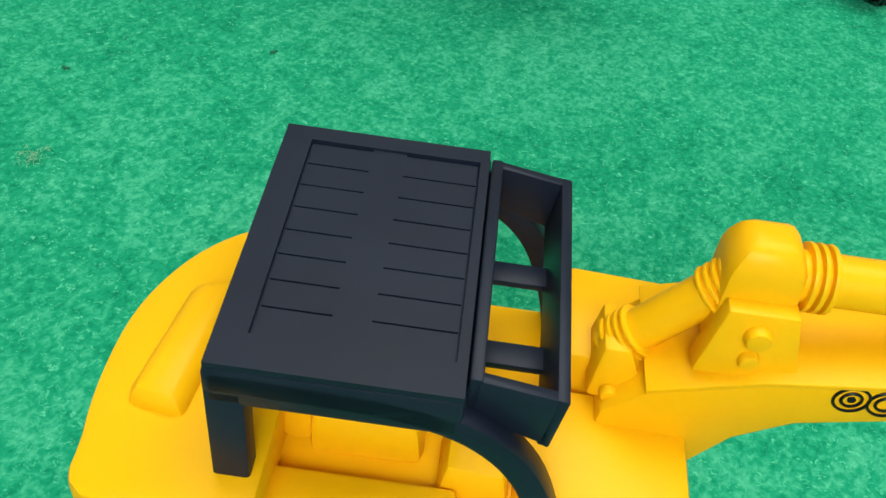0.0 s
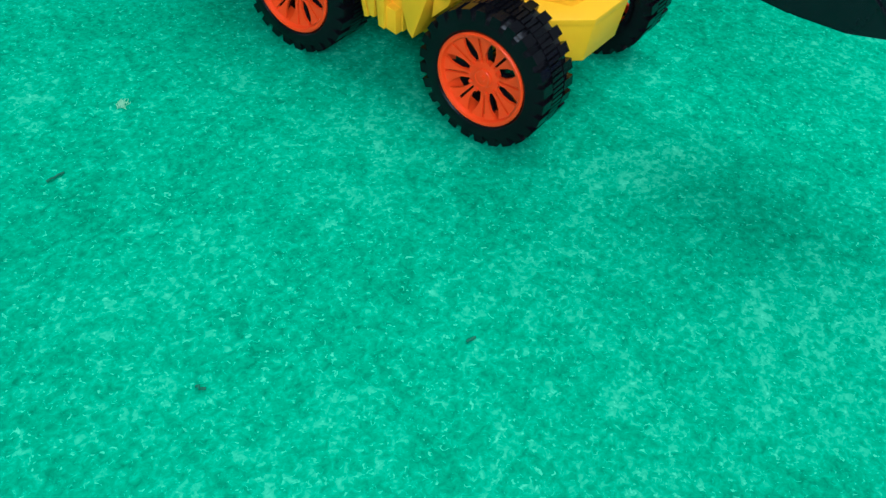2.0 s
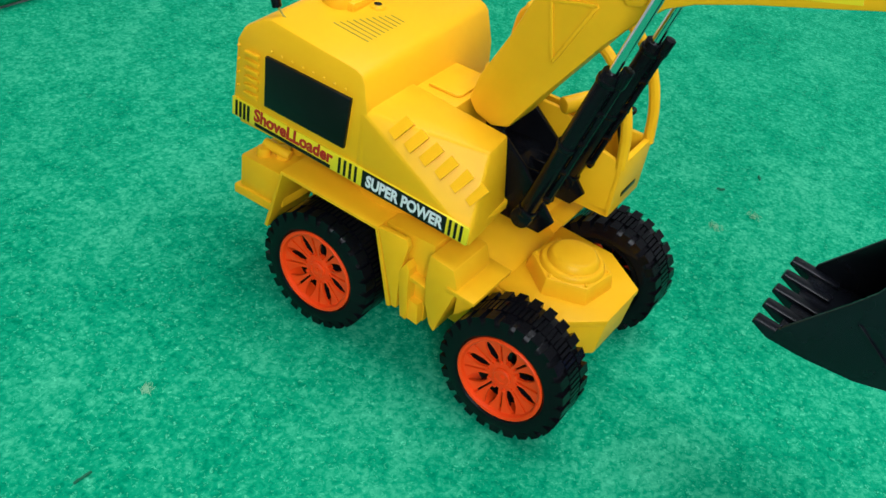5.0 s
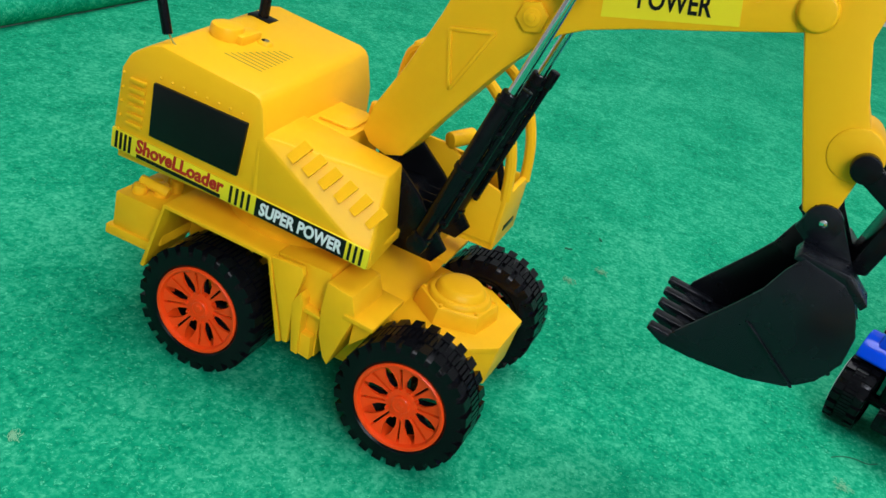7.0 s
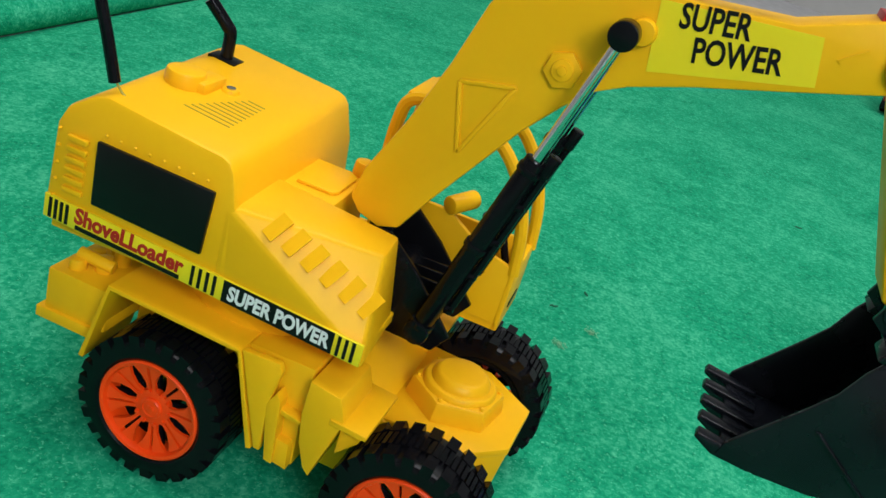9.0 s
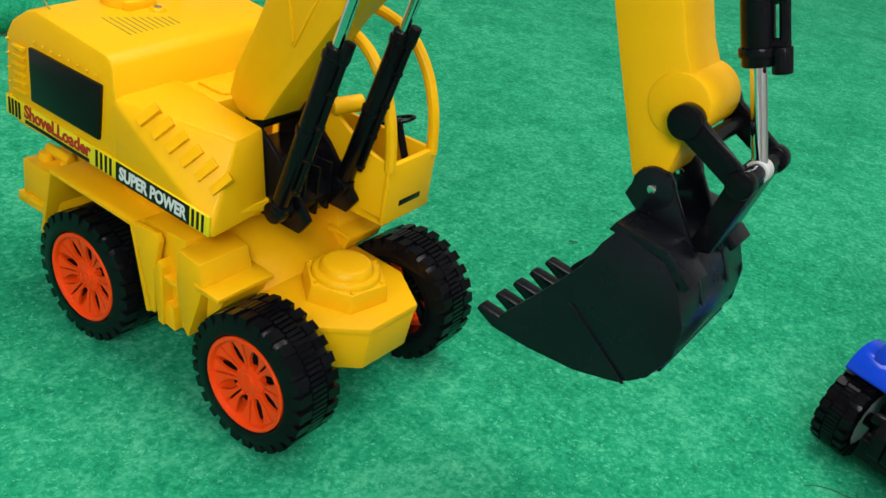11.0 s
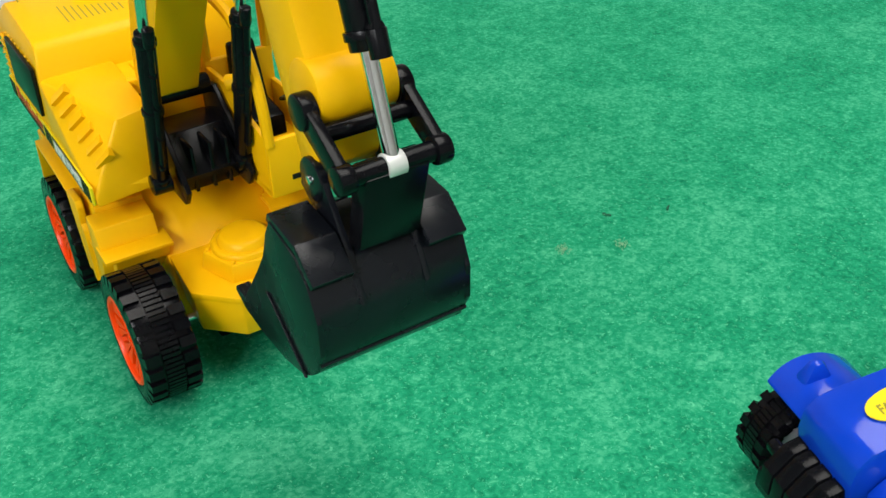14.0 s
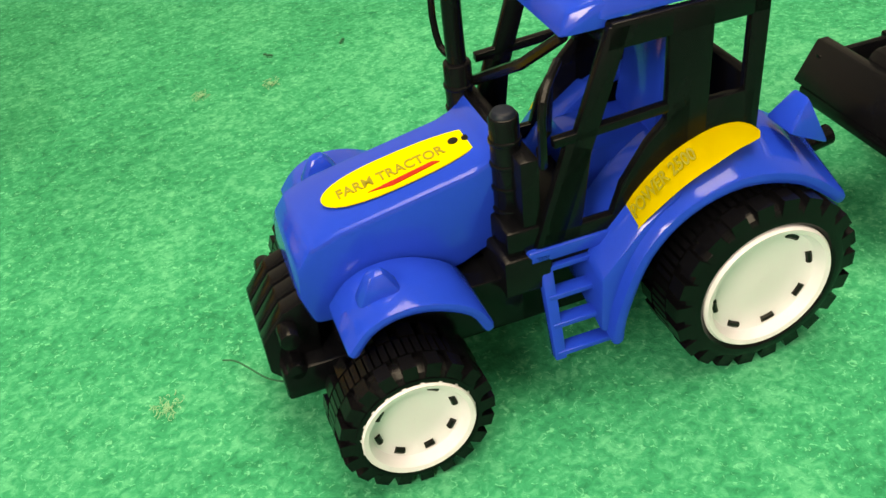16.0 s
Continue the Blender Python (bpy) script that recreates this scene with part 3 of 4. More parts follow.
# boom and arm
BOOM = [(-10, 144), (-5, 138), (5, 135), (14, 138), (25, 157), (51, 197), (63, 212), (73, 222), (84, 228), (106, 236), (135, 245), (160, 253),
        (172, 257), (178, 265), (176, 274), (166, 282), (131, 268.5), (100, 265), (60, 264.5), (43, 261), (32, 253), (24, 240), (16, 213), (5, 184), (-7, 158)]
B0, B1 = 5, 31
boom = part("boom", prism(BOOM, B0, B1, "y", 1.4), YELLOW, ex)
boom.matrix_basis = BOOM_AT
for a, b in ((B0 - 1.0, B0 + 0.5), (B1 - 0.5, B1 + 1.0)):
    bm = bmesh.new()
    for p, q in (((22, 208), (44, 213)), ((44, 213), (29, 180)), ((29, 180), (22, 208))):
        d = Vector((q[0] - p[0], q[1] - p[1])).normalized()
        nn = Vector((-d.y, d.x)) * 0.9
        add_prism(bm, [(p[0] - nn.x, p[1] - nn.y), (q[0] - nn.x, q[1] - nn.y), (q[0] + nn.x, q[1] + nn.y), (p[0] + nn.x, p[1] + nn.y)], a, b, "y", 0.3)
    part("triangle_rib", bm, YELLOW, boom)
for s, y in ((-1, B0), (1, B1)):
    bm = bmesh.new()
    add_prism(bm, [(59 + 7.6 * math.cos(k * math.pi / 3 + 0.3), 226 + 7.6 * math.sin(k * math.pi / 3 + 0.3)) for k in range(6)], *sorted((y, y + s * 2.2)), "y", 0.4)
    add_rod(bm, (59, y, 226), (59, y + s * 3.2, 226), 4.6, 4.2, 20, 0.3)
    add_rod(bm, (59, y, 226), (59, y + s * 4.0, 226), 2.2, 1.9, 16, 0.2)
    part("hex_bolt", bm, YELLOW, boom)
    part("pin_boss", rod((82, y, 249), (82, y + s * 4, 249), 5.5, 4.8, 20, 0.6), YELLOW, boom)
    part("elbow_boss", rod((172, y, 266), (172, y + s * 3.5, 266), 9, 7.5, 28, 0.8), YELLOW, boom)
    part("panel_line", prism([(148, 262), (156, 268), (157, 267), (149, 261)], *sorted((y, y + s * 0.5)), "y", 0), YELLOW, boom)
sticker = part("boom_sticker", prism([(88, 236), (145, 250.5), (141, 267.5), (84, 262)], B0 - 0.35, B0 + 0.2, "y", 0), STICKER, boom, "bright yellow printed sticker")
lettering("lettering", "SUPER", 8.9, INK, sticker, at(93, B0 - 0.55, 254.8, 90, -8, 0), 0.71, label="black condensed capitals")
lettering("lettering", "POWER", 8.9, INK, sticker, at(101.5, B0 - 0.55, 244.6, 90, -11, 0), 0.71, label="black condensed capitals")
part("elbow_lug", prism([(27, 250), (31, 268), (39, 272), (47, 266), (58, 262)], B0 + 2, B1 - 2, "y", 1.2), YELLOW, boom)
part("elbow_pin", rod((38, B0 - 3, 266), (38, B1 + 3, 266), 4.6, None, 20, 0.6), YELLOW, boom)
part("red_insert", box(156, 168, B0 + 3, B1 - 3, 268, 281, 0.5), RED, boom, "dark red inner part of the joint")

ARM = [(164, 272), (170, 290), (177, 308), (184, 318), (196, 320), (202, 312), (200, 296), (196, 262), (206, 236), (213, 224), (215, 212), (212, 190), (206, 184), (199, 186), (184, 222), (171, 254)]
arm = part("arm", prism(ARM, B0 - 1, B1 + 1, "y", 1.5), YELLOW, ex)
arm.matrix_basis = BOOM_AT
part("knuckle", rod((209, B0 - 2, 217), (209, B1 + 2, 217), 12, None, 32, 1.5), YELLOW, arm)
part("top_lug", prism([(180, 312), (184, 330), (200, 332), (205, 320), (200, 308)], B0 + 1, B0 + 7, "y", 1.0), YELLOW, arm)
part("top_lug", prism([(180, 312), (184, 330), (200, 332), (205, 320), (200, 308)], B1 - 7, B1 - 1, "y", 1.0), YELLOW, arm)
part("top_pin", rod((194, B0 - 3, 322), (194, B1 + 3, 322), 5, None, 20, 0.8), YELLOW, arm)

# rams


def ram(a, b, part_way, r, rr, name="ram"):
    a, b = Vector(a), Vector(b)
    m = a.lerp(b, part_way)
    d = (b - a).normalized()
    body = part(name, rod(a, m, r, None, 24, 0.5), BLACK, ex, "black plastic hydraulic ram")
    body.matrix_basis = BOOM_AT
    for t in (0.02, 0.5, 0.93):
        p = a.lerp(m, t)
        part("collar", rod(p, p + d * 3, r * 1.16, None, 24, 0.3), BLACK, body)
    off = Vector((r * 1.5, 0, r * 0.4))
    part("hose", rod(a.lerp(m, 0.12) + off, a.lerp(m, 0.93) + off, r * 0.34, None, 10), BLACK, body)
    for t in (0.15, 0.35, 0.55, 0.75, 0.92):
        p = a.lerp(m, t)
        part("hose_clip", rod(p, p + off * 1.15, r * 0.42, None, 8), BLACK, body)
    part("hose_union", rod(m + (off * 0.9) - d * 7, m + (off * 0.9) + d * 2, r * 0.62, None, 12, 0.3), BLACK, body)
    part("piston_rod", rod(m, b, rr, None, 20), CHROME, body, "bright chrome piston rod")
    return body


for y in (-5, 41):
    c = ram((38, y, 103), (77, y, 247), 0.62, 4.6, 2.5)
    bm = bmesh.new()
    add_rod(bm, (77, y - 5, 247.4), (77, y + 5, 247.4), 5.6, None, 24, 0.7)
    part("pin_cap", bm, BLACK, c)
    part("foot_pin", rod((38, y - 5, 103), (38, y + 5, 103), 5.5, None, 20, 0.6), BLACK, c)
ram((42, 18, 270), (186, 18, 312), 0.55, 6.0, 2.8)
ram((196, 18, 322), (239, 18, 201), 0.72, 5.8, 2.9)

# links and bucket
for y in (0, 36):
    d = Vector((239 - 214.5, 0, 200 - 214))
    nn = Vector((-d.z, 0, d.x)).normalized()
    bm = prism([(214.5 + nn.x * 5, 214 + nn.z * 5), (239 + nn.x * 4, 200 + nn.z * 4), (239 - nn.x * 4, 200 - nn.z * 4), (214.5 - nn.x * 5, 214 - nn.z * 5)], y - 2, y + 2, "y", 0.5)
    add_rod(bm, (214.5, y - 3, 214), (214.5, y + 3, 214), 6.4, None, 24, 0.8)
    add_rod(bm, (239, y - 3, 200), (239, y + 3, 200), 5.2, None, 24, 0.8)
    part("link", bm, BLACK, ex, "black plastic link bar").matrix_basis = BOOM_AT
bm = rod((239, 0, 200), (239, 36, 200), 3.6, None, 20)
add_rod(bm, (222, 0, 208), (222, 36, 208), 3.2, None, 16)
part("link_pin", bm, BLACK, ex).matrix_basis = BOOM_AT
part("pin_sleeve", rod((239, 14.5, 200), (239, 21.5, 200), 4.4, None, 24, 0.3), TAPE, ex, "silver-white sleeve on the pin").matrix_basis = BOOM_AT
part("bucket_link", prism([(234, 202), (243, 199), (235, 168), (226, 166)], 6, 30, "y", 0.8), BLACK, ex, "black link to the bucket").matrix_basis = BOOM_AT
Y0, Y1 = -14, 48
shell = [(168, 113.3), (184, 111.5), (205, 112.5), (223, 117), (233, 125), (239, 137), (239, 151), (234, 163), (226, 171), (208, 175)]
bk = part("bucket", sheet(smooth_line([(x, z, 0) for x, z in shell], 3) and [(p.x, p.y) for p in smooth_line([(x, z, 0) for x, z in shell], 3)], Y0, Y1, 2.2, 0.3), BUCKET, ex, "black plastic digging bucket")
bk.matrix_basis = BOOM_AT @ at(0, 0, -3)
cheek = [(167.5, 112.8), (184, 111), (205, 112), (223, 116.5), (233, 124.5), (239.5, 137), (239.5, 151), (234, 163.5), (226, 171.5), (207, 176), (202, 168), (197, 156), (190, 146), (180, 133), (169, 119)]
for y in (Y0 - 0.5, Y1 - 1.7):
    part("cheek", prism(cheek, y, y + 2.2, "y", 0.4), BUCKET, bk)
for s, y in ((-1, Y0 - 0.5), (1, Y1 + 0.5)):
    part("cheek_rib", prism([(196, 139), (197.6, 139.4), (226, 118), (224.5, 117.4)], *sorted((y, y + s * 1.0)), "y", 0.2), BUCKET, bk)
part("back_rib", sweep([(236.2, Y0, 130.5), (236.2, Y1, 130.5)], 1.2, 8), BUCKET, bk)
for k in range(5):
    y = Y0 + k * (Y1 - Y0 - 6.4) / 4
    part("tooth", prism([(182, 110.4), (182, 115.5), (171, 117), (158.5, 118.5), (157.5, 116), (166, 111.5)], y, y + 6.4, "y", 0.8), BUCKET, bk)
for y in (4, 30):
    bm = prism([(199, 182), (203, 194), (210, 196), (217, 190), (232, 168), (240, 152), (230, 158), (212, 172)], y - 1.3, y + 1.3, "y", 0.4)
    add_rod(bm, (209, y - 2, 188), (209, y + 2, 188), 8.2, None, 24, 0.6)
    part("ear", bm, BUCKET, bk)
    part("ear_pin", rod((209, y - 3, 188), (209, y + 3, 188), 1.8, None, 14, 0.4), CHROME, bk, "small steel pin end")
part("top_plate", prism([(203, 174), (224, 172), (236, 163), (238, 166), (226, 176), (205, 178)], Y0, 2, "y", 0.5), BUCKET, bk)
part("top_plate", prism([(203, 174), (224, 172), (236, 163), (238, 166), (226, 176), (205, 178)], 32, Y1, "y", 0.5), BUCKET, bk)

# open driver's cab
CY0, CY1 = 40, 80
cab = part("cab", box(-12, 60, CY0, CY1, 98, 103, 0.8), YELLOW, ex)
cab.matrix_basis = at(0, -1.5, -4) @ UPPER
part("front_panel", box(57, 60.5, CY0, CY1, 98, 131, 0.9), YELLOW, cab)
part("side_wall", prism([(-12, 100), (59, 100), (59, 131), (40, 136), (22, 147), (-12, 147)], CY0, CY0 + 3, "y", 0.7), YELLOW, cab)
part("side_wall", prism([(-12, 100), (59, 100), (59, 131), (-12, 131)], CY1 - 3, CY1, "y", 0.7), YELLOW, cab)
part("rear_wall", box(-14, -10, CY0, CY1, 100, 150, 0.8), YELLOW, cab)
part("floor_mat", box(4, 56, CY0 + 3.5, CY1 - 3.5, 103, 104, 0.2), BLACK, cab, "dark cab floor")
for y in (CY0 + 2, CY1 - 2):
    part("cab_pillar", sweep(smooth_line([(59, y, 128), (56, y, 150), (48, y, 170), (34, y, 185), (14, y, 191), (-8, y, 190), (-13, y, 176), (-13, y, 145)], 6), 3.0, 10), YELLOW, cab)
part("cab_roof_bar", box(-12, 6, CY0 + 2, CY1 - 2, 188, 192.5, 1.2), YELLOW, cab)
# Black bar on the panel stands in for the shade of an opening.
part("cab_slot_shade", box(60.2, 61, 52, 70, 106, 109, 0.3), INK, cab, "black bar for the shade in the cab front slot")
part("seat", hull([(-6, 50, 103), (-6, 72, 103), (18, 50, 103), (18, 72, 103), (-6, 51, 126), (-6, 71, 126), (18, 51, 122), (18, 71, 122)], 2), BLACK, cab, "black plastic seat")
part("seat_back", hull([(-8, 51, 120), (-8, 71, 120), (0, 51, 120), (0, 71, 120), (-12, 53, 158), (-12, 69, 158), (-7, 53, 158), (-7, 69, 158)], 2), BLACK, cab)
bm = bmesh.new()
ring = [(8.5 * math.cos(a), 8.5 * math.sin(a), 0) for a in [2 * math.pi * k / 24 for k in range(25)]]
add_sweep(bm, ring, 1.0, 8)
for a in (0, 2.1, 4.2):
    add_rod(bm, (0, 0, -1), (8.5 * math.cos(a), 8.5 * math.sin(a), 0), 0.9, None, 8)
add_rod(bm, (0, 0, -26), (0, 0, 0.5), 2.0, None, 12)
wheel = part("steering_wheel", bm, BLACK, cab, "thin black steering wheel")
wheel.matrix_basis = at(42, 68, 143, 0, -22, 0)
part("hose_fitting", rod((22, 38, 150), (30, 52, 152), 4.4, None, 18, 0.8), YELLOW, cab)


# ---- the other yellow excavator with a black cab roof ----
ax = thing("toy_excavator", "yellow plastic toy excavator with black cab frame and slatted roof", "toy excavator", pose(0.3703, -0.3607, 0, 0, 0, 30.4))
part("undercarriage", hull([(-62, -44, 4), (-62, 44, 4), (80, -44, 4), (80, 44, 4), (-66, -44, 42), (-66, 44, 42), (84, -44, 42), (84, 44, 42)], 4), BLACK, ax, "black plastic undercarriage")
bm = bmesh.new()
add_box(bm, -60, 86, -46, 46, 28, 62, 4)
base = part("lower_body", bm, YELLOW, ax)
RAISED = at(0, 0, 12.5)
base.matrix_basis = RAISED
REAR = [(-22, 50), (-36, 49), (-50, 42), (-62, 28), (-70, 8), (-72, -14), (-70, -36), (-64, -54), (-22, -56)]
cw = part("counterweight", prism([(p.x, p.y) for p in smooth_line([(x, y, 0) for x, y in REAR], 4)], 36, 88, "z", 6), YELLOW, ax)
cw.matrix_basis = at(3, 0, 12.5)
part("grab_cover", hull([(-57, 15, 87), (-40, 20, 87), (-45, -30, 87), (-63, -27, 87), (-54, 14, 94), (-43, 17, 94), (-48, -27, 94), (-60, -25, 94)], 3.0), YELLOW, cw)
part("deck", box(-24, 92, -46, 44, 60, 70, 2), YELLOW, base)
part("seat_base", hull([(-12, -22, 70), (20, -22, 70), (-12, 26, 70), (20, 26, 70), (-12, -20, 86), (18, -20, 84), (-12, 24, 86), (18, 24, 84)], 3), YELLOW, base)
part("seat_back", hull([(-20, -20, 72), (-20, 24, 72), (-10, -20, 72), (-10, 24, 72), (-22, -16, 104), (-22, 20, 104), (-14, -16, 104), (-14, 20, 104)], 3), YELLOW, base)
part("console", hull([(24, -30, 70), (44, -30, 70), (24, -10, 70), (44, -10, 70), (26, -28, 82), (42, -28, 80), (26, -12, 82), (42, -12, 80)], 2), YELLOW, base)
part("side_tray", box(-22, 30, -45, -30, 69, 76, 2), YELLOW, base)
part("front_box", hull([(54, 6, 62), (92, 6, 62), (54, 46, 62), (92, 46, 62), (56, 8, 92), (90, 8, 90), (56, 44, 92), (90, 44, 90)], 2.2), YELLOW, base)
part("front_plate", hull([(44, -34, 62), (94, -34, 62), (44, 4, 62), (94, 4, 62), (46, -32, 80), (92, -30, 78), (46, 4, 82), (92, 4, 80)], 2), YELLOW, base)
part("front_tab", box(80, 94, -40, -28, 76, 81, 1.5), YELLOW, base)
part("front_lamp", rod((94, -34, 64), (100, -36, 62), 8, 6.5, 24, 1), CHROME, base, "shiny clear lamp")

# cab roof with recessed slatted panel
RX0, RX1, RY = -29, 27, 42
cabin = part("cab_roof", box(RX0, RX1, -RY, RY, 117, 129.0, 1.6), ROOF_BLACK, ax, "matt black slatted cab roof")
cabin.matrix_basis = at(-1, 1, 6.5) @ Matrix.Scale(1.05, 4)
part("roof_rim", prism([(RX0 + 0.6, -RY + 0.6), (RX0 + 8, -RY + 0.6), (RX0 + 8, RY - 0.6), (RX0 + 0.6, RY - 0.6)], 127, 130.4, "z", 0.0), ROOF_BLACK, cabin)
part("roof_rim", prism([(RX1 - 3, -RY + 0.6), (RX1 - 0.6, -RY + 0.6), (RX1 - 0.6, RY - 0.6), (RX1 - 3, RY - 0.6)], 127, 130.4, "z", 0.0), ROOF_BLACK, cabin)
part("roof_rim", prism([(RX0 + 8, RY - 6), (RX1 - 3, RY - 6), (RX1 - 3, RY - 0.6), (RX0 + 8, RY - 0.6)], 127, 130.4, "z", 0.0), ROOF_BLACK, cabin)
part("roof_rim", prism([(RX0 + 8, -RY + 0.6), (RX1 - 3, -RY + 0.6), (RX1 - 3, -RY + 10), (RX0 + 8, -RY + 10)], 127, 130.4, "z", 0.0), ROOF_BLACK, cabin)
for k in range(8):
    y0 = -RY + 10.5 + k * (2 * RY - 17) / 8
    y1 = y0 + (2 * RY - 17) / 8 - 0.55
    part("slat", prism([(RX0 + 8.6, 128), (-4, 128), (-4, 129.7), (RX0 + 8.6, 129.7)], y0, y1, "y", 0.0), ROOF_BLACK, cabin)
    part("slat", prism([(4, 128), (RX1 - 3.6, 128), (RX1 - 3.6, 129.7), (4, 129.7)], y0, y1, "y", 0.0), ROOF_BLACK, cabin)
part("roof_spine", box(-4.4, 4.4, -RY + 9, RY - 6, 127, 129.72, 0), ROOF_BLACK, cabin)
# sloping front window frame
bm = bmesh.new()
for y in (-RY + 5, RY - 8):
    add_prism(bm, [(RX1 + 0.5, 119), (RX1 + 19, 112), (RX1 + 21, 128), (RX1 + 0.5, 131.5)], y, y + 3, "y", 0.6)
add_prism(bm, [(RX1, 119), (RX1 + 3, 118), (RX1 + 3, 131.5), (RX1, 131.5)], -RY + 5, RY - 5, "y", 0.6)
add_prism(bm, [(RX1 + 17, 112), (RX1 + 20, 111), (RX1 + 22, 128), (RX1 + 19, 128.5)], -RY + 5, RY - 5, "y", 0.6)
add_box(bm, RX1 + 2, RX1 + 19, 8, 15, 114, 116, 0.3)
add_box(bm, RX1 + 2, RX1 + 19, -19, -12, 114, 116, 0.3)
part("lamp_frame", bm, ROOF_BLACK, cabin, "open black frame in front of the roof")
for y in (-RY, RY - 7):
    part("side_frame", sheet([(p.x, p.y) for p in smooth_line([(RX0, 121, 0), (0, 120.5, 0), (17, 118.5, 0), (30, 113, 0), (40, 102, 0), (47, 84, 0), (52, 62, 0)], 5)], y, y + 7, 7, 0.8), ROOF_BLACK, cabin)
    part("rear_post", box(RX0, RX0 + 9, y, y + 7, 44, 122, 1.0), ROOF_BLACK, cabin)

# its boom with round hydraulic tube on top
bo = part("boom", prism([(64, 60), (94, 66), (104, 82), (118, 92), (140, 98), (230, 100), (230, 113), (136, 113), (106, 108), (78, 98), (66, 86)], -6, 30, "y", 1.4), YELLOW, ax)
bo.matrix_basis = RAISED
part("boom_edge", sheet([(76, 98), (104, 107.5), (136, 112.5), (230, 113)], -7.5, 31.5, 1.6, 0.4), YELLOW, bo)
low = part("lower_tube", sweep([(67, 11, 94), (70, 11, 98), (94, 11, 128), (97, 11, 131)], 6.0, 18), YELLOW, bo)
d = Vector((30, 0, 37)).normalized()
for k in range(4):
    for t, r in ((0.06 + 0.05 * k, 8.0), (0.72 + 0.05 * k, 7.6)):
        a = Vector((67, 11, 94)).lerp(Vector((97, 11, 131)), t)
        part("tube_ring", rod(a, a + d * 1.2, r, None, 20, 0.3), YELLOW, low)
high = part("upper_tube", rod((98, 11, 131), (230, 11, 131), 7, None, 20), YELLOW, bo)
for k in range(3):
    part("tube_ring", rod((109 + 2.6 * k, 11, 131), (110.4 + 2.6 * k, 11, 131), 9.2, None, 20, 0.3), YELLOW, high)
part("knob", hull([(88, 2, 108), (110, 2, 108), (88, 22, 108), (110, 22, 108), (88, 3, 136), (108, 3, 136), (88, 21, 136), (108, 21, 136), (92, 6, 143), (105, 6, 143), (92, 18, 143), (105, 18, 143)], 3), YELLOW, bo)
part("bracket", hull([(86, -4, 106), (114, -4, 106), (90, -2, 128), (108, -2, 128), (86, 4, 106), (114, 4, 106), (90, 4, 128), (108, 4, 128)], 0.8), YELLOW, bo)
for z, r in ((121, 3.8), (113, 3.0)):
    part("bolt", rod((99, -1.5, z), (99, -5.5, z), r, r * 0.85, 20, 0.8), YELLOW, bo)
part("foot_clamp", hull([(62, 0, 84), (80, 0, 84), (62, 22, 84), (80, 22, 84), (64, 2, 103), (72, 2, 103), (64, 20, 103), (72, 20, 103)], 2), YELLOW, bo)
for x in (68, 75):
    part("bolt", rod((x, 0.5, 88), (x, -2.5, 88), 2.6, 2.2, 18, 0.6), YELLOW, bo)
bm = bmesh.new()
for cx in (128, 137):
    for r in (4.6, 2.6):
        add_sweep(bm, [(cx + r * math.cos(a), -6.3, 106 + r * math.sin(a)) for a in [2 * math.pi * k / 28 for k in range(29)]], 0.45, 6)
add_rod(bm, (128, -6, 106), (128, -6.5, 106), 1.1, None, 12)
part("emblem", bm, INK, bo, "round black printed emblem")

# ---- the blue farm tractor ----
tr = thing("toy_tractor", "glossy blue plastic toy tractor with black cab and white wheel rims", "toy tractor", pose(0.3436, 0.1933, 0, 0, 0, -106.5) @ Matrix.Scale(1.05, 4))


def droop(ob):
    """Lets a rear fender fall away towards its outer edge."""
    for v in ob.data.vertices:
        v.co.z -= 0.36 * max(0.0, abs(v.co.y) - 0.018)


for s in (1, -1):
    make_wheel(tr, (0, 25), s * 53, 25, 18.5, 22, WHITE, False, s, 20)
    make_wheel(tr, (-121, 33.5), s * 52, 33.5, 23.5, 25, WHITE, False, s, 22)
bm = bmesh.new()
add_box(bm, -130, 14, -16, 16, 18, 50, 2)
add_rod(bm, (0, -36, 24.5), (0, 36, 24.5), 4)
add_rod(bm, (-121, -36, 33.5), (-121, 36, 33.5), 5)
part("chassis", bm, BLACK, tr, "black plastic chassis")
engine = part("engine", box(-46, 10, -27, 27, 30, 50, 1), BLACK, tr, "black plastic engine block")
part("engine_step", box(-54, -38, -33, 33, 46, 60, 1.2), BLACK, engine)
part("engine_shelf", box(-52, -40, -31, 31, 59.5, 69, 1.2), BLACK, engine)
hood = part("hood", prism([(20, 46), (23, 58), (22, 68), (17, 74.5), (8, 77.5), (-36, 85.6), (-42, 88), (-46, 94), (-48, 60), (-30, 52), (10, 45)], -18, 18, "y", 4.5), BLUE, tr)
st = part("hood_sticker", prism([(-10 + 28 * math.copysign(abs(math.cos(a)) ** 0.8, math.cos(a)), 9 * math.sin(a) * (1 + 0.12 * math.cos(a)) - 0.5) for a in [2 * math.pi * k / 36 for k in range(36)]], 0, 0.5, "z", 0), STICKER, hood, "yellow printed hood sticker")
st.matrix_basis = at(-9.5, 2, 81.4, 0, 9.8, 0)
lettering("lettering", "FARM TRACTOR", 4.6, GOLD, st, at(13, 2, 0.7, 0, 0, 180), 0.74, 0.2, label="thin dark capitals")
part("flourish", prism([(4, 5), (-18, 3.6), (-20, 5.2), (-4, 6.8)], 0.4, 0.8, "z", 0), INK_RED, st, "dark red swoosh")
bm = bmesh.new()
for k in range(3):
    add_rod(bm, (-27 - 4 * k, -2 + k, 0.3), (-27 - 4 * k, -2 + k, 0.8), 1.7 - 0.3 * k, None, 12)
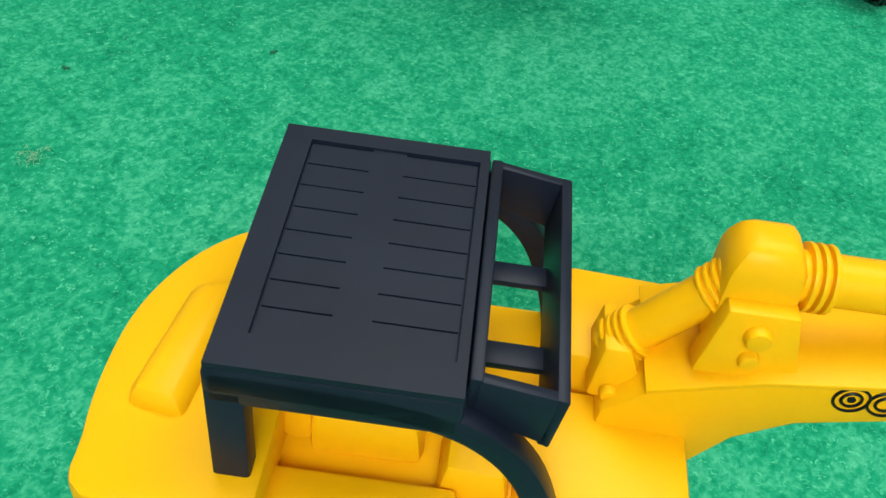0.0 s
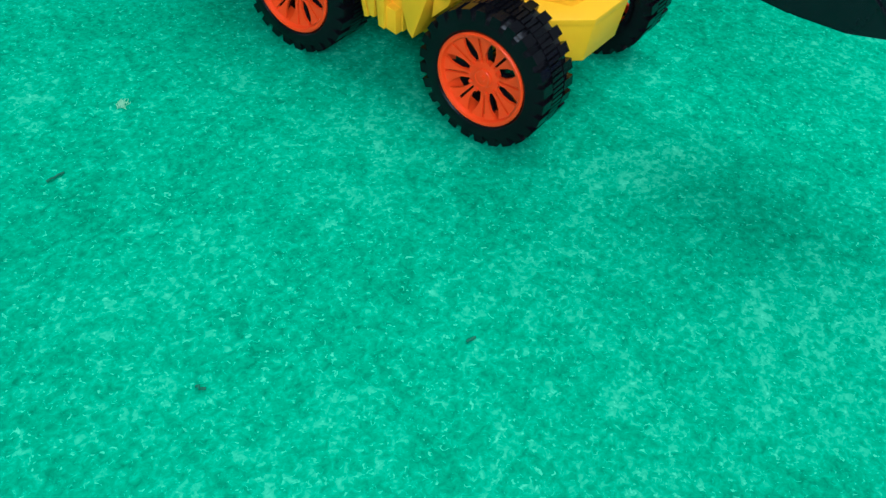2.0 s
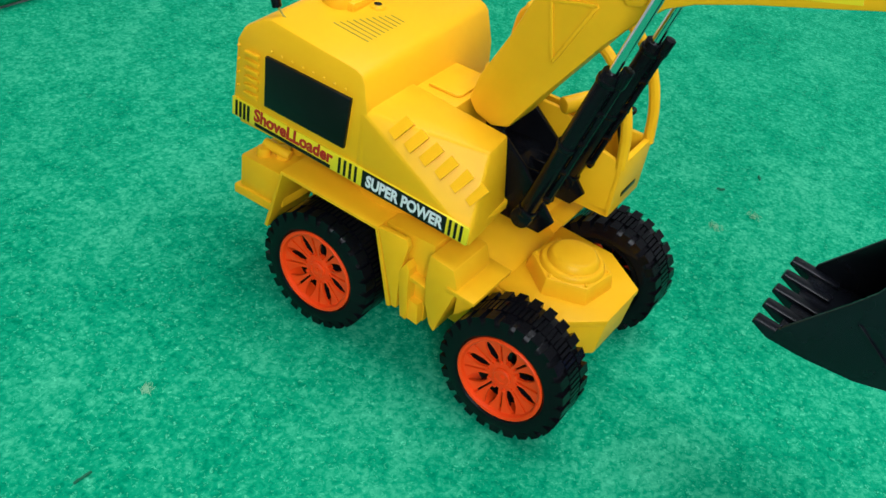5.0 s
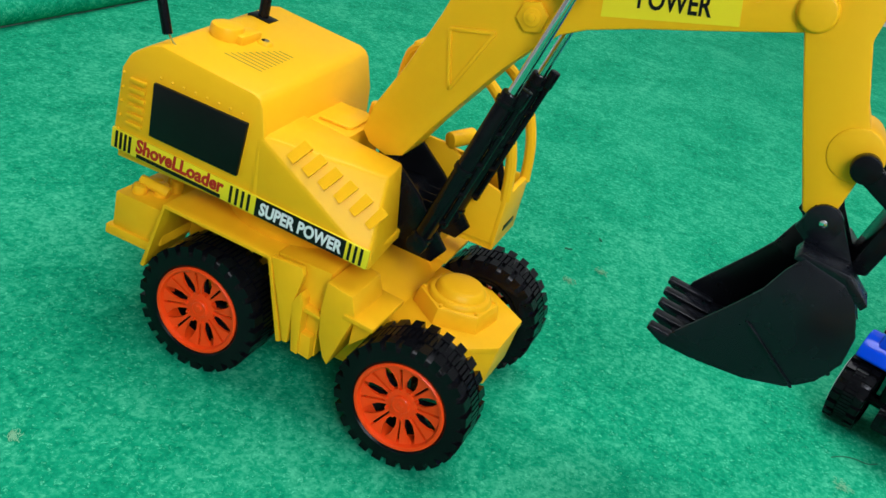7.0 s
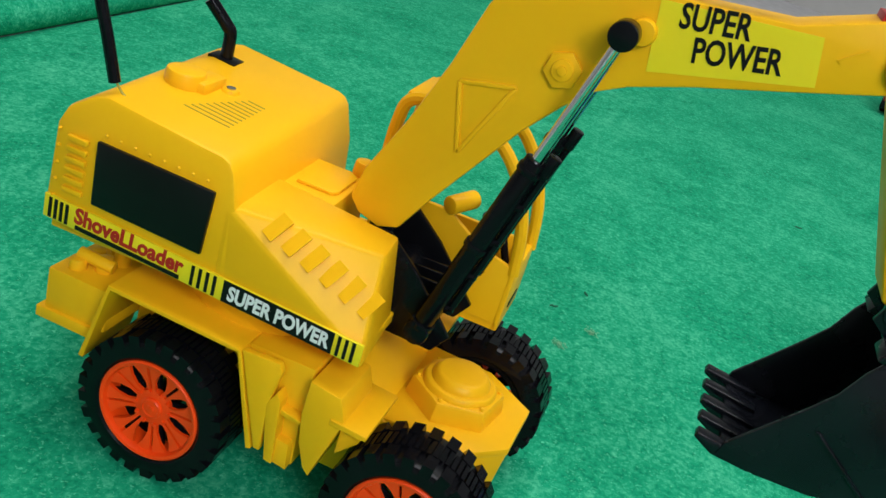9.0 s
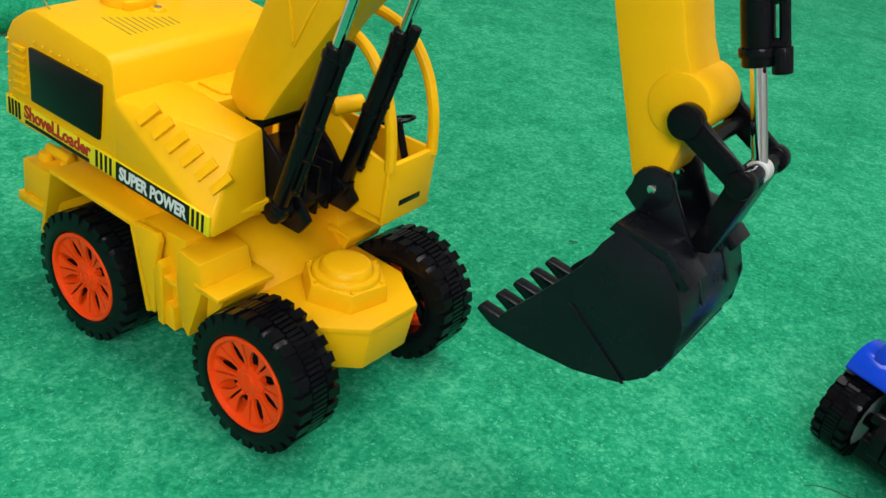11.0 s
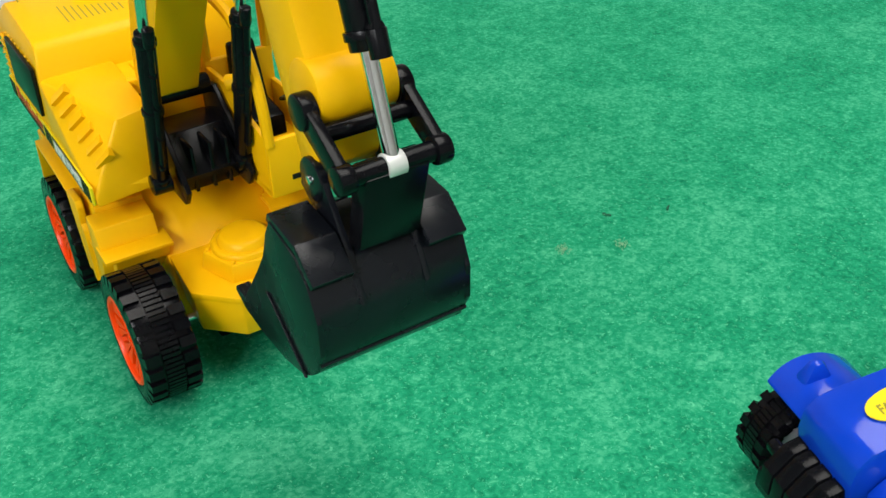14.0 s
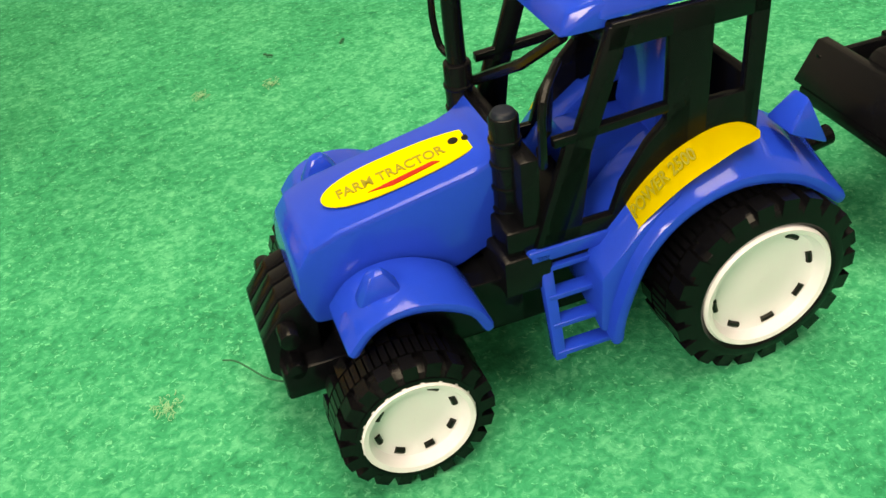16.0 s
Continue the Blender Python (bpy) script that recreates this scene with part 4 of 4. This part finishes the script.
part("dots", bm, INK, st)
for s in (1, -1):
    fen = part("front_fender", sheet([(p.x, p.y) for p in smooth_line([(-27, 45, 0), (-22, 54, 0), (-11, 60, 0), (-1, 61, 0), (7, 58, 0), (13, 51, 0)], 4)], *((19, 44) if s > 0 else (-51, -19)), 3.6, 1.6), BLUE, tr)
    bm = hull([(x, s * (y if s > 0 else y + 7), z) for x, y, z in ((-6, 26, 63), (-6, 37, 63), (9, 27, 61), (9, 36, 61), (-1, 29, 72), (-1, 34, 72), (4, 29, 71), (4, 34, 71))], 2.4)
    part("lamp_hump", bm, BLUE, fen)
    rf = part("rear_fender", sheet([(p.x, p.y) for p in smooth_line([(-68, 34, 0), (-70, 48, 0), (-78, 68, 0), (-92, 81, 0), (-112, 86, 0), (-134, 80, 0), (-152, 66, 0)], 4)], *sorted((s * 18, s * 46)), 4.5, 1.8), BLUE, tr)
    droop(rf)
    cheek_plate = part("fender_cheek", prism([(-66, 36), (-66, 58), (-80, 74), (-94, 84), (-90, 72), (-78, 56), (-74, 34)], *sorted((s * 16, s * 42)), "y", 2), BLUE, rf)
    droop(cheek_plate)
    strip = [(p.x, p.y) for p in smooth_line([(-75.0, 65.3, 0), (-81.4, 76.2, 0), (-92.6, 86.2, 0), (-103.5, 91.0, 0), (-112, 92.2, 0), (-122, 90.6, 0)], 5)]
    bm = bmesh.new()
    rows = []
    for k, (x, z) in enumerate(strip):
        half = 0.4 + 6.6 * math.sin(math.pi * k / (len(strip) - 1)) ** 0.55
        rows.append([bm.verts.new((x, s * 36 - half, z)), bm.verts.new((x, s * 36 + half, z))])
    for p, q in zip(rows, rows[1:]):
        bm.faces.new((p[0], q[0], q[1], p[1]))
    bmesh.ops.solidify(bm, geom=bm.faces[:], thickness=0.3)
    fs = part("fender_sticker", bm, STICKER, rf, "yellow printed fender sticker")
    droop(fs)
    part("rear_lamp", hull([(-132, s * 24, 80), (-132, s * 38, 80), (-148, s * 24, 72), (-148, s * 38, 72), (-140, s * 27, 90), (-140, s * 35, 90)], 1.6), BLUE, rf)
    if s > 0:
        words = lettering("lettering", "POWER 2500", 4.2, GOLD, fs, Matrix.Identity(4), 0.74, 0.2, label="dark capitals")
        bend_along(words, strip[4:], 38.5)
        droop(words)
    stack = part("exhaust_tube", rod((-46, s * 19, 60), (-46, s * 19, 103), 4.6, None, 20, 0.8), BLACK, tr, "black ribbed exhaust tube")
    for k in range(4):
        part("stack_ring", rod((-46, s * 19, 70 + 8 * k), (-46, s * 19, 71.6 + 8 * k), 5.1, None, 20, 0.4), BLACK, stack)
    if s < 0:
        part("tail_pipe", sweep(smooth_line([(-46, -19, 100), (-46, -19, 128), (-48, -19, 140), (-54, -19, 148)], 4), 3.2, 12), BLACK, stack)
    else:
        part("stack_mouth", rod((-46, 19, 102.5), (-46, 19, 104.5), 4.2, 3.2, 20, 0.5), ROOF_BLACK, stack, "dull worn top")
    # ladder under the door, its foot standing out
    ladder = part("ladder", box(-76, -46, *sorted((s * 18, s * 33)), 56, 61, 1), BLUE, tr, "blue plastic ladder")
    for x in (-54, -74):
        part("ladder_rail", prism([(s * 27, 58), (s * 31, 58), (s * 42, 22), (s * 38, 22)], x, x + 4, "x", 0.6), BLUE, ladder)
    for k in range(4):
        z = 23 + 9.5 * k
        y = 40.5 - (z - 22) * 0.31
        part("rung", box(-73, -51, *sorted((s * (y - 4), s * (y + 1.5))), z, z + 2, 0.5), BLUE, ladder)
# front weights
for k in range(4):
    part("front_weight", prism([(18, 56), (29, 52), (37, 42), (37, 30), (32, 24), (20, 26)], -16 + 8 * k, -8.8 + 8 * k, "y", 0.8), BLACK, tr, "black ballast plate")
for z in (33, 46):
    for s in (1, -1):
        part("front_peg", rod((29, s * 14, z), (29, s * 22, z), 3.6, 3.2, 18, 0.6), BLACK, tr)
part("front_axle_beam", box(8, 34, -22, 22, 22, 34, 1.5), BLACK, tr)

# cab with open windows
cabt = part("cab_floor", box(-124, -44, -31, 31, 50, 60, 1.5), BLACK, tr, "black plastic cab")
for s in (1, -1):
    y = s * 29
    a, b = sorted((y, y + s * 3))
    frame_bits = bmesh.new()
    add_prism(frame_bits, [(-50, 60), (-58, 60), (-80, 128), (-73, 128)], a, b, "y", 0.5)
    add_prism(frame_bits, [(-92, 60), (-106, 60), (-106, 128), (-92, 128)], a, b, "y", 0.5)
    add_prism(frame_bits, [(-118, 60), (-124, 60), (-124, 128), (-118, 128)], a, b, "y", 0.5)
    add_prism(frame_bits, [(-49, 61), (-64, 61), (-68, 92), (-60, 96)], a, b, "y", 0.5)
    add_prism(frame_bits, [(-50, 60), (-124, 60), (-124, 66), (-52, 66)], a, b, "y", 0.5)
    add_prism(frame_bits, [(-72, 121), (-124, 121), (-124, 129), (-74, 129)], a, b, "y", 0.5)
    add_prism(frame_bits, [(-104, 62), (-122, 62), (-122, 97), (-104, 97)], a, b, "y", 0.5)
    add_prism(frame_bits, [(-74, 64), (-100, 64), (-100, 98), (-96, 98), (-86, 88), (-78, 76)], a, b, "y", 0.5)
    add_prism(frame_bits, [(-56, 95), (-100, 97), (-100, 100), (-56, 98)], a, b, "y", 0.4)
    part("door_frame", frame_bits, BLACK, cabt)
    part("mirror_arm", sweep(smooth_line([(-52, s * 31, 96), (-48, s * 42, 98), (-48, s * 43, 118), (-58, s * 31, 122)], 4), 1.3, 8), BLACK, cabt)
bm = bmesh.new()
add_box(bm, -79, -73, -30, 30, 121, 129, 0.6)
add_box(bm, -124, -120, -30, 30, 58, 100, 0.6)
add_box(bm, -124, -120, -30, 30, 120, 129, 0.6)
add_box(bm, -52, -46, -30, 30, 58, 92, 0.6)
part("cross_frame", bm, BLACK, cabt)
part("cab_roof", hull([(-70, -31, 129), (-70, 31, 129), (-128, -31, 129), (-128, 31, 129), (-74, -27, 139), (-74, 27, 139), (-122, -28, 139), (-122, 28, 139)], 2.5), BLUE, cabt, "blue cab roof")
part("roof_visor", hull([(-61, -26, 125), (-61, 26, 125), (-74, -30, 127), (-74, 30, 127), (-64, -24, 132), (-64, 24, 132), (-74, -29, 136), (-74, 29, 136)], 1.4), BLUE, cabt)
part("seat", hull([(-74, -14, 60), (-74, 14, 60), (-108, -14, 60), (-108, 14, 60), (-74, -13, 78), (-74, 13, 78), (-108, -13, 78), (-108, 13, 78)], 3), BLUE, cabt, "blue plastic seat")
part("seat_back", hull([(-98, -14, 76), (-98, 14, 76), (-110, -14, 76), (-110, 14, 76), (-104, -12, 114), (-104, 12, 114), (-112, -12, 114), (-112, 12, 114)], 3), BLUE, cabt)
part("wiper_bar", sweep([(-50, -20, 94), (-58, 6, 110), (-64, 22, 124)], 1.8, 8), BLACK, cabt)
part("mirror", hull([(-52, 31, 100), (-56, 31, 100), (-52, 33, 118), (-56, 33, 118), (-50, 36, 100), (-52, 36, 118)], 0.6), BLACK, cabt, "black side mirror")
part("tow_bar", rod((-128, 0, 38), (-181, 0, 46), 4, None, 14, 0.6), BLACK, tr)

# ---- black trailer behind the tractor ----
tl = thing("toy_trailer", "black plastic toy trailer hitched behind the blue tractor", "toy trailer", pose(0.3436, 0.1933, 0, 0, 0, -106.5) @ at(-13, 0, -3) @ Matrix.Scale(1.05, 4))
bm = bmesh.new()
add_box(bm, -300, -180, -34, 34, 44, 50, 1.5)
tray = part("tray", bm, BLACK, tl)
part("tray_front", prism([(-180, 50), (-184, 50), (-194, 66), (-189, 66)], -38, 38, "y", 0.8), BLACK, tray)
for s in (1, -1):
    part("tray_side", box(-300, -186, *sorted((s * 31, s * 34)), 48, 62, 0.8), BLACK, tray)
    for k in range(4):
        part("side_rib", box(-196 - 28 * k, -190 - 28 * k, *sorted((s * 33, s * 36)), 46, 63, 0.8), BLACK, tray)
    make_wheel(tl, (-250, 24.5), s * 46, 24.5, 17, 18, WHITE, False, s, 20)
part("hump", hull([(-190, -20, 50), (-190, 20, 50), (-224, -20, 50), (-224, 20, 50), (-196, -16, 70), (-196, 16, 70), (-216, -16, 70), (-216, 16, 70)], 3), BLACK, tray)

# ---- red toy car far across the carpet ----
car = thing("toy_car", "small red and black toy car near the carpet's edge", "toy car", pose(0.52, 1.70, 0, 0, 0, 70) @ Matrix.Scale(1.5, 4))
part("body", prism([(-70, 16), (70, 16), (72, 34), (40, 42), (22, 62), (-38, 62), (-56, 42), (-72, 38)], -34, 34, "y", 5), RED, car)
part("window_band", prism([(36, 44), (20, 59), (-36, 59), (-50, 44)], -34.6, 34.6, "y", 1), INK, car, "black windows")
part("base", box(-72, 72, -33, 33, 8, 17, 2), BLACK, car)
for x in (-44, 44):
    for s in (1, -1):
        make_wheel(car, (x, 16), s * 36, 16, 10, 12, WHITE, False, s, 16)
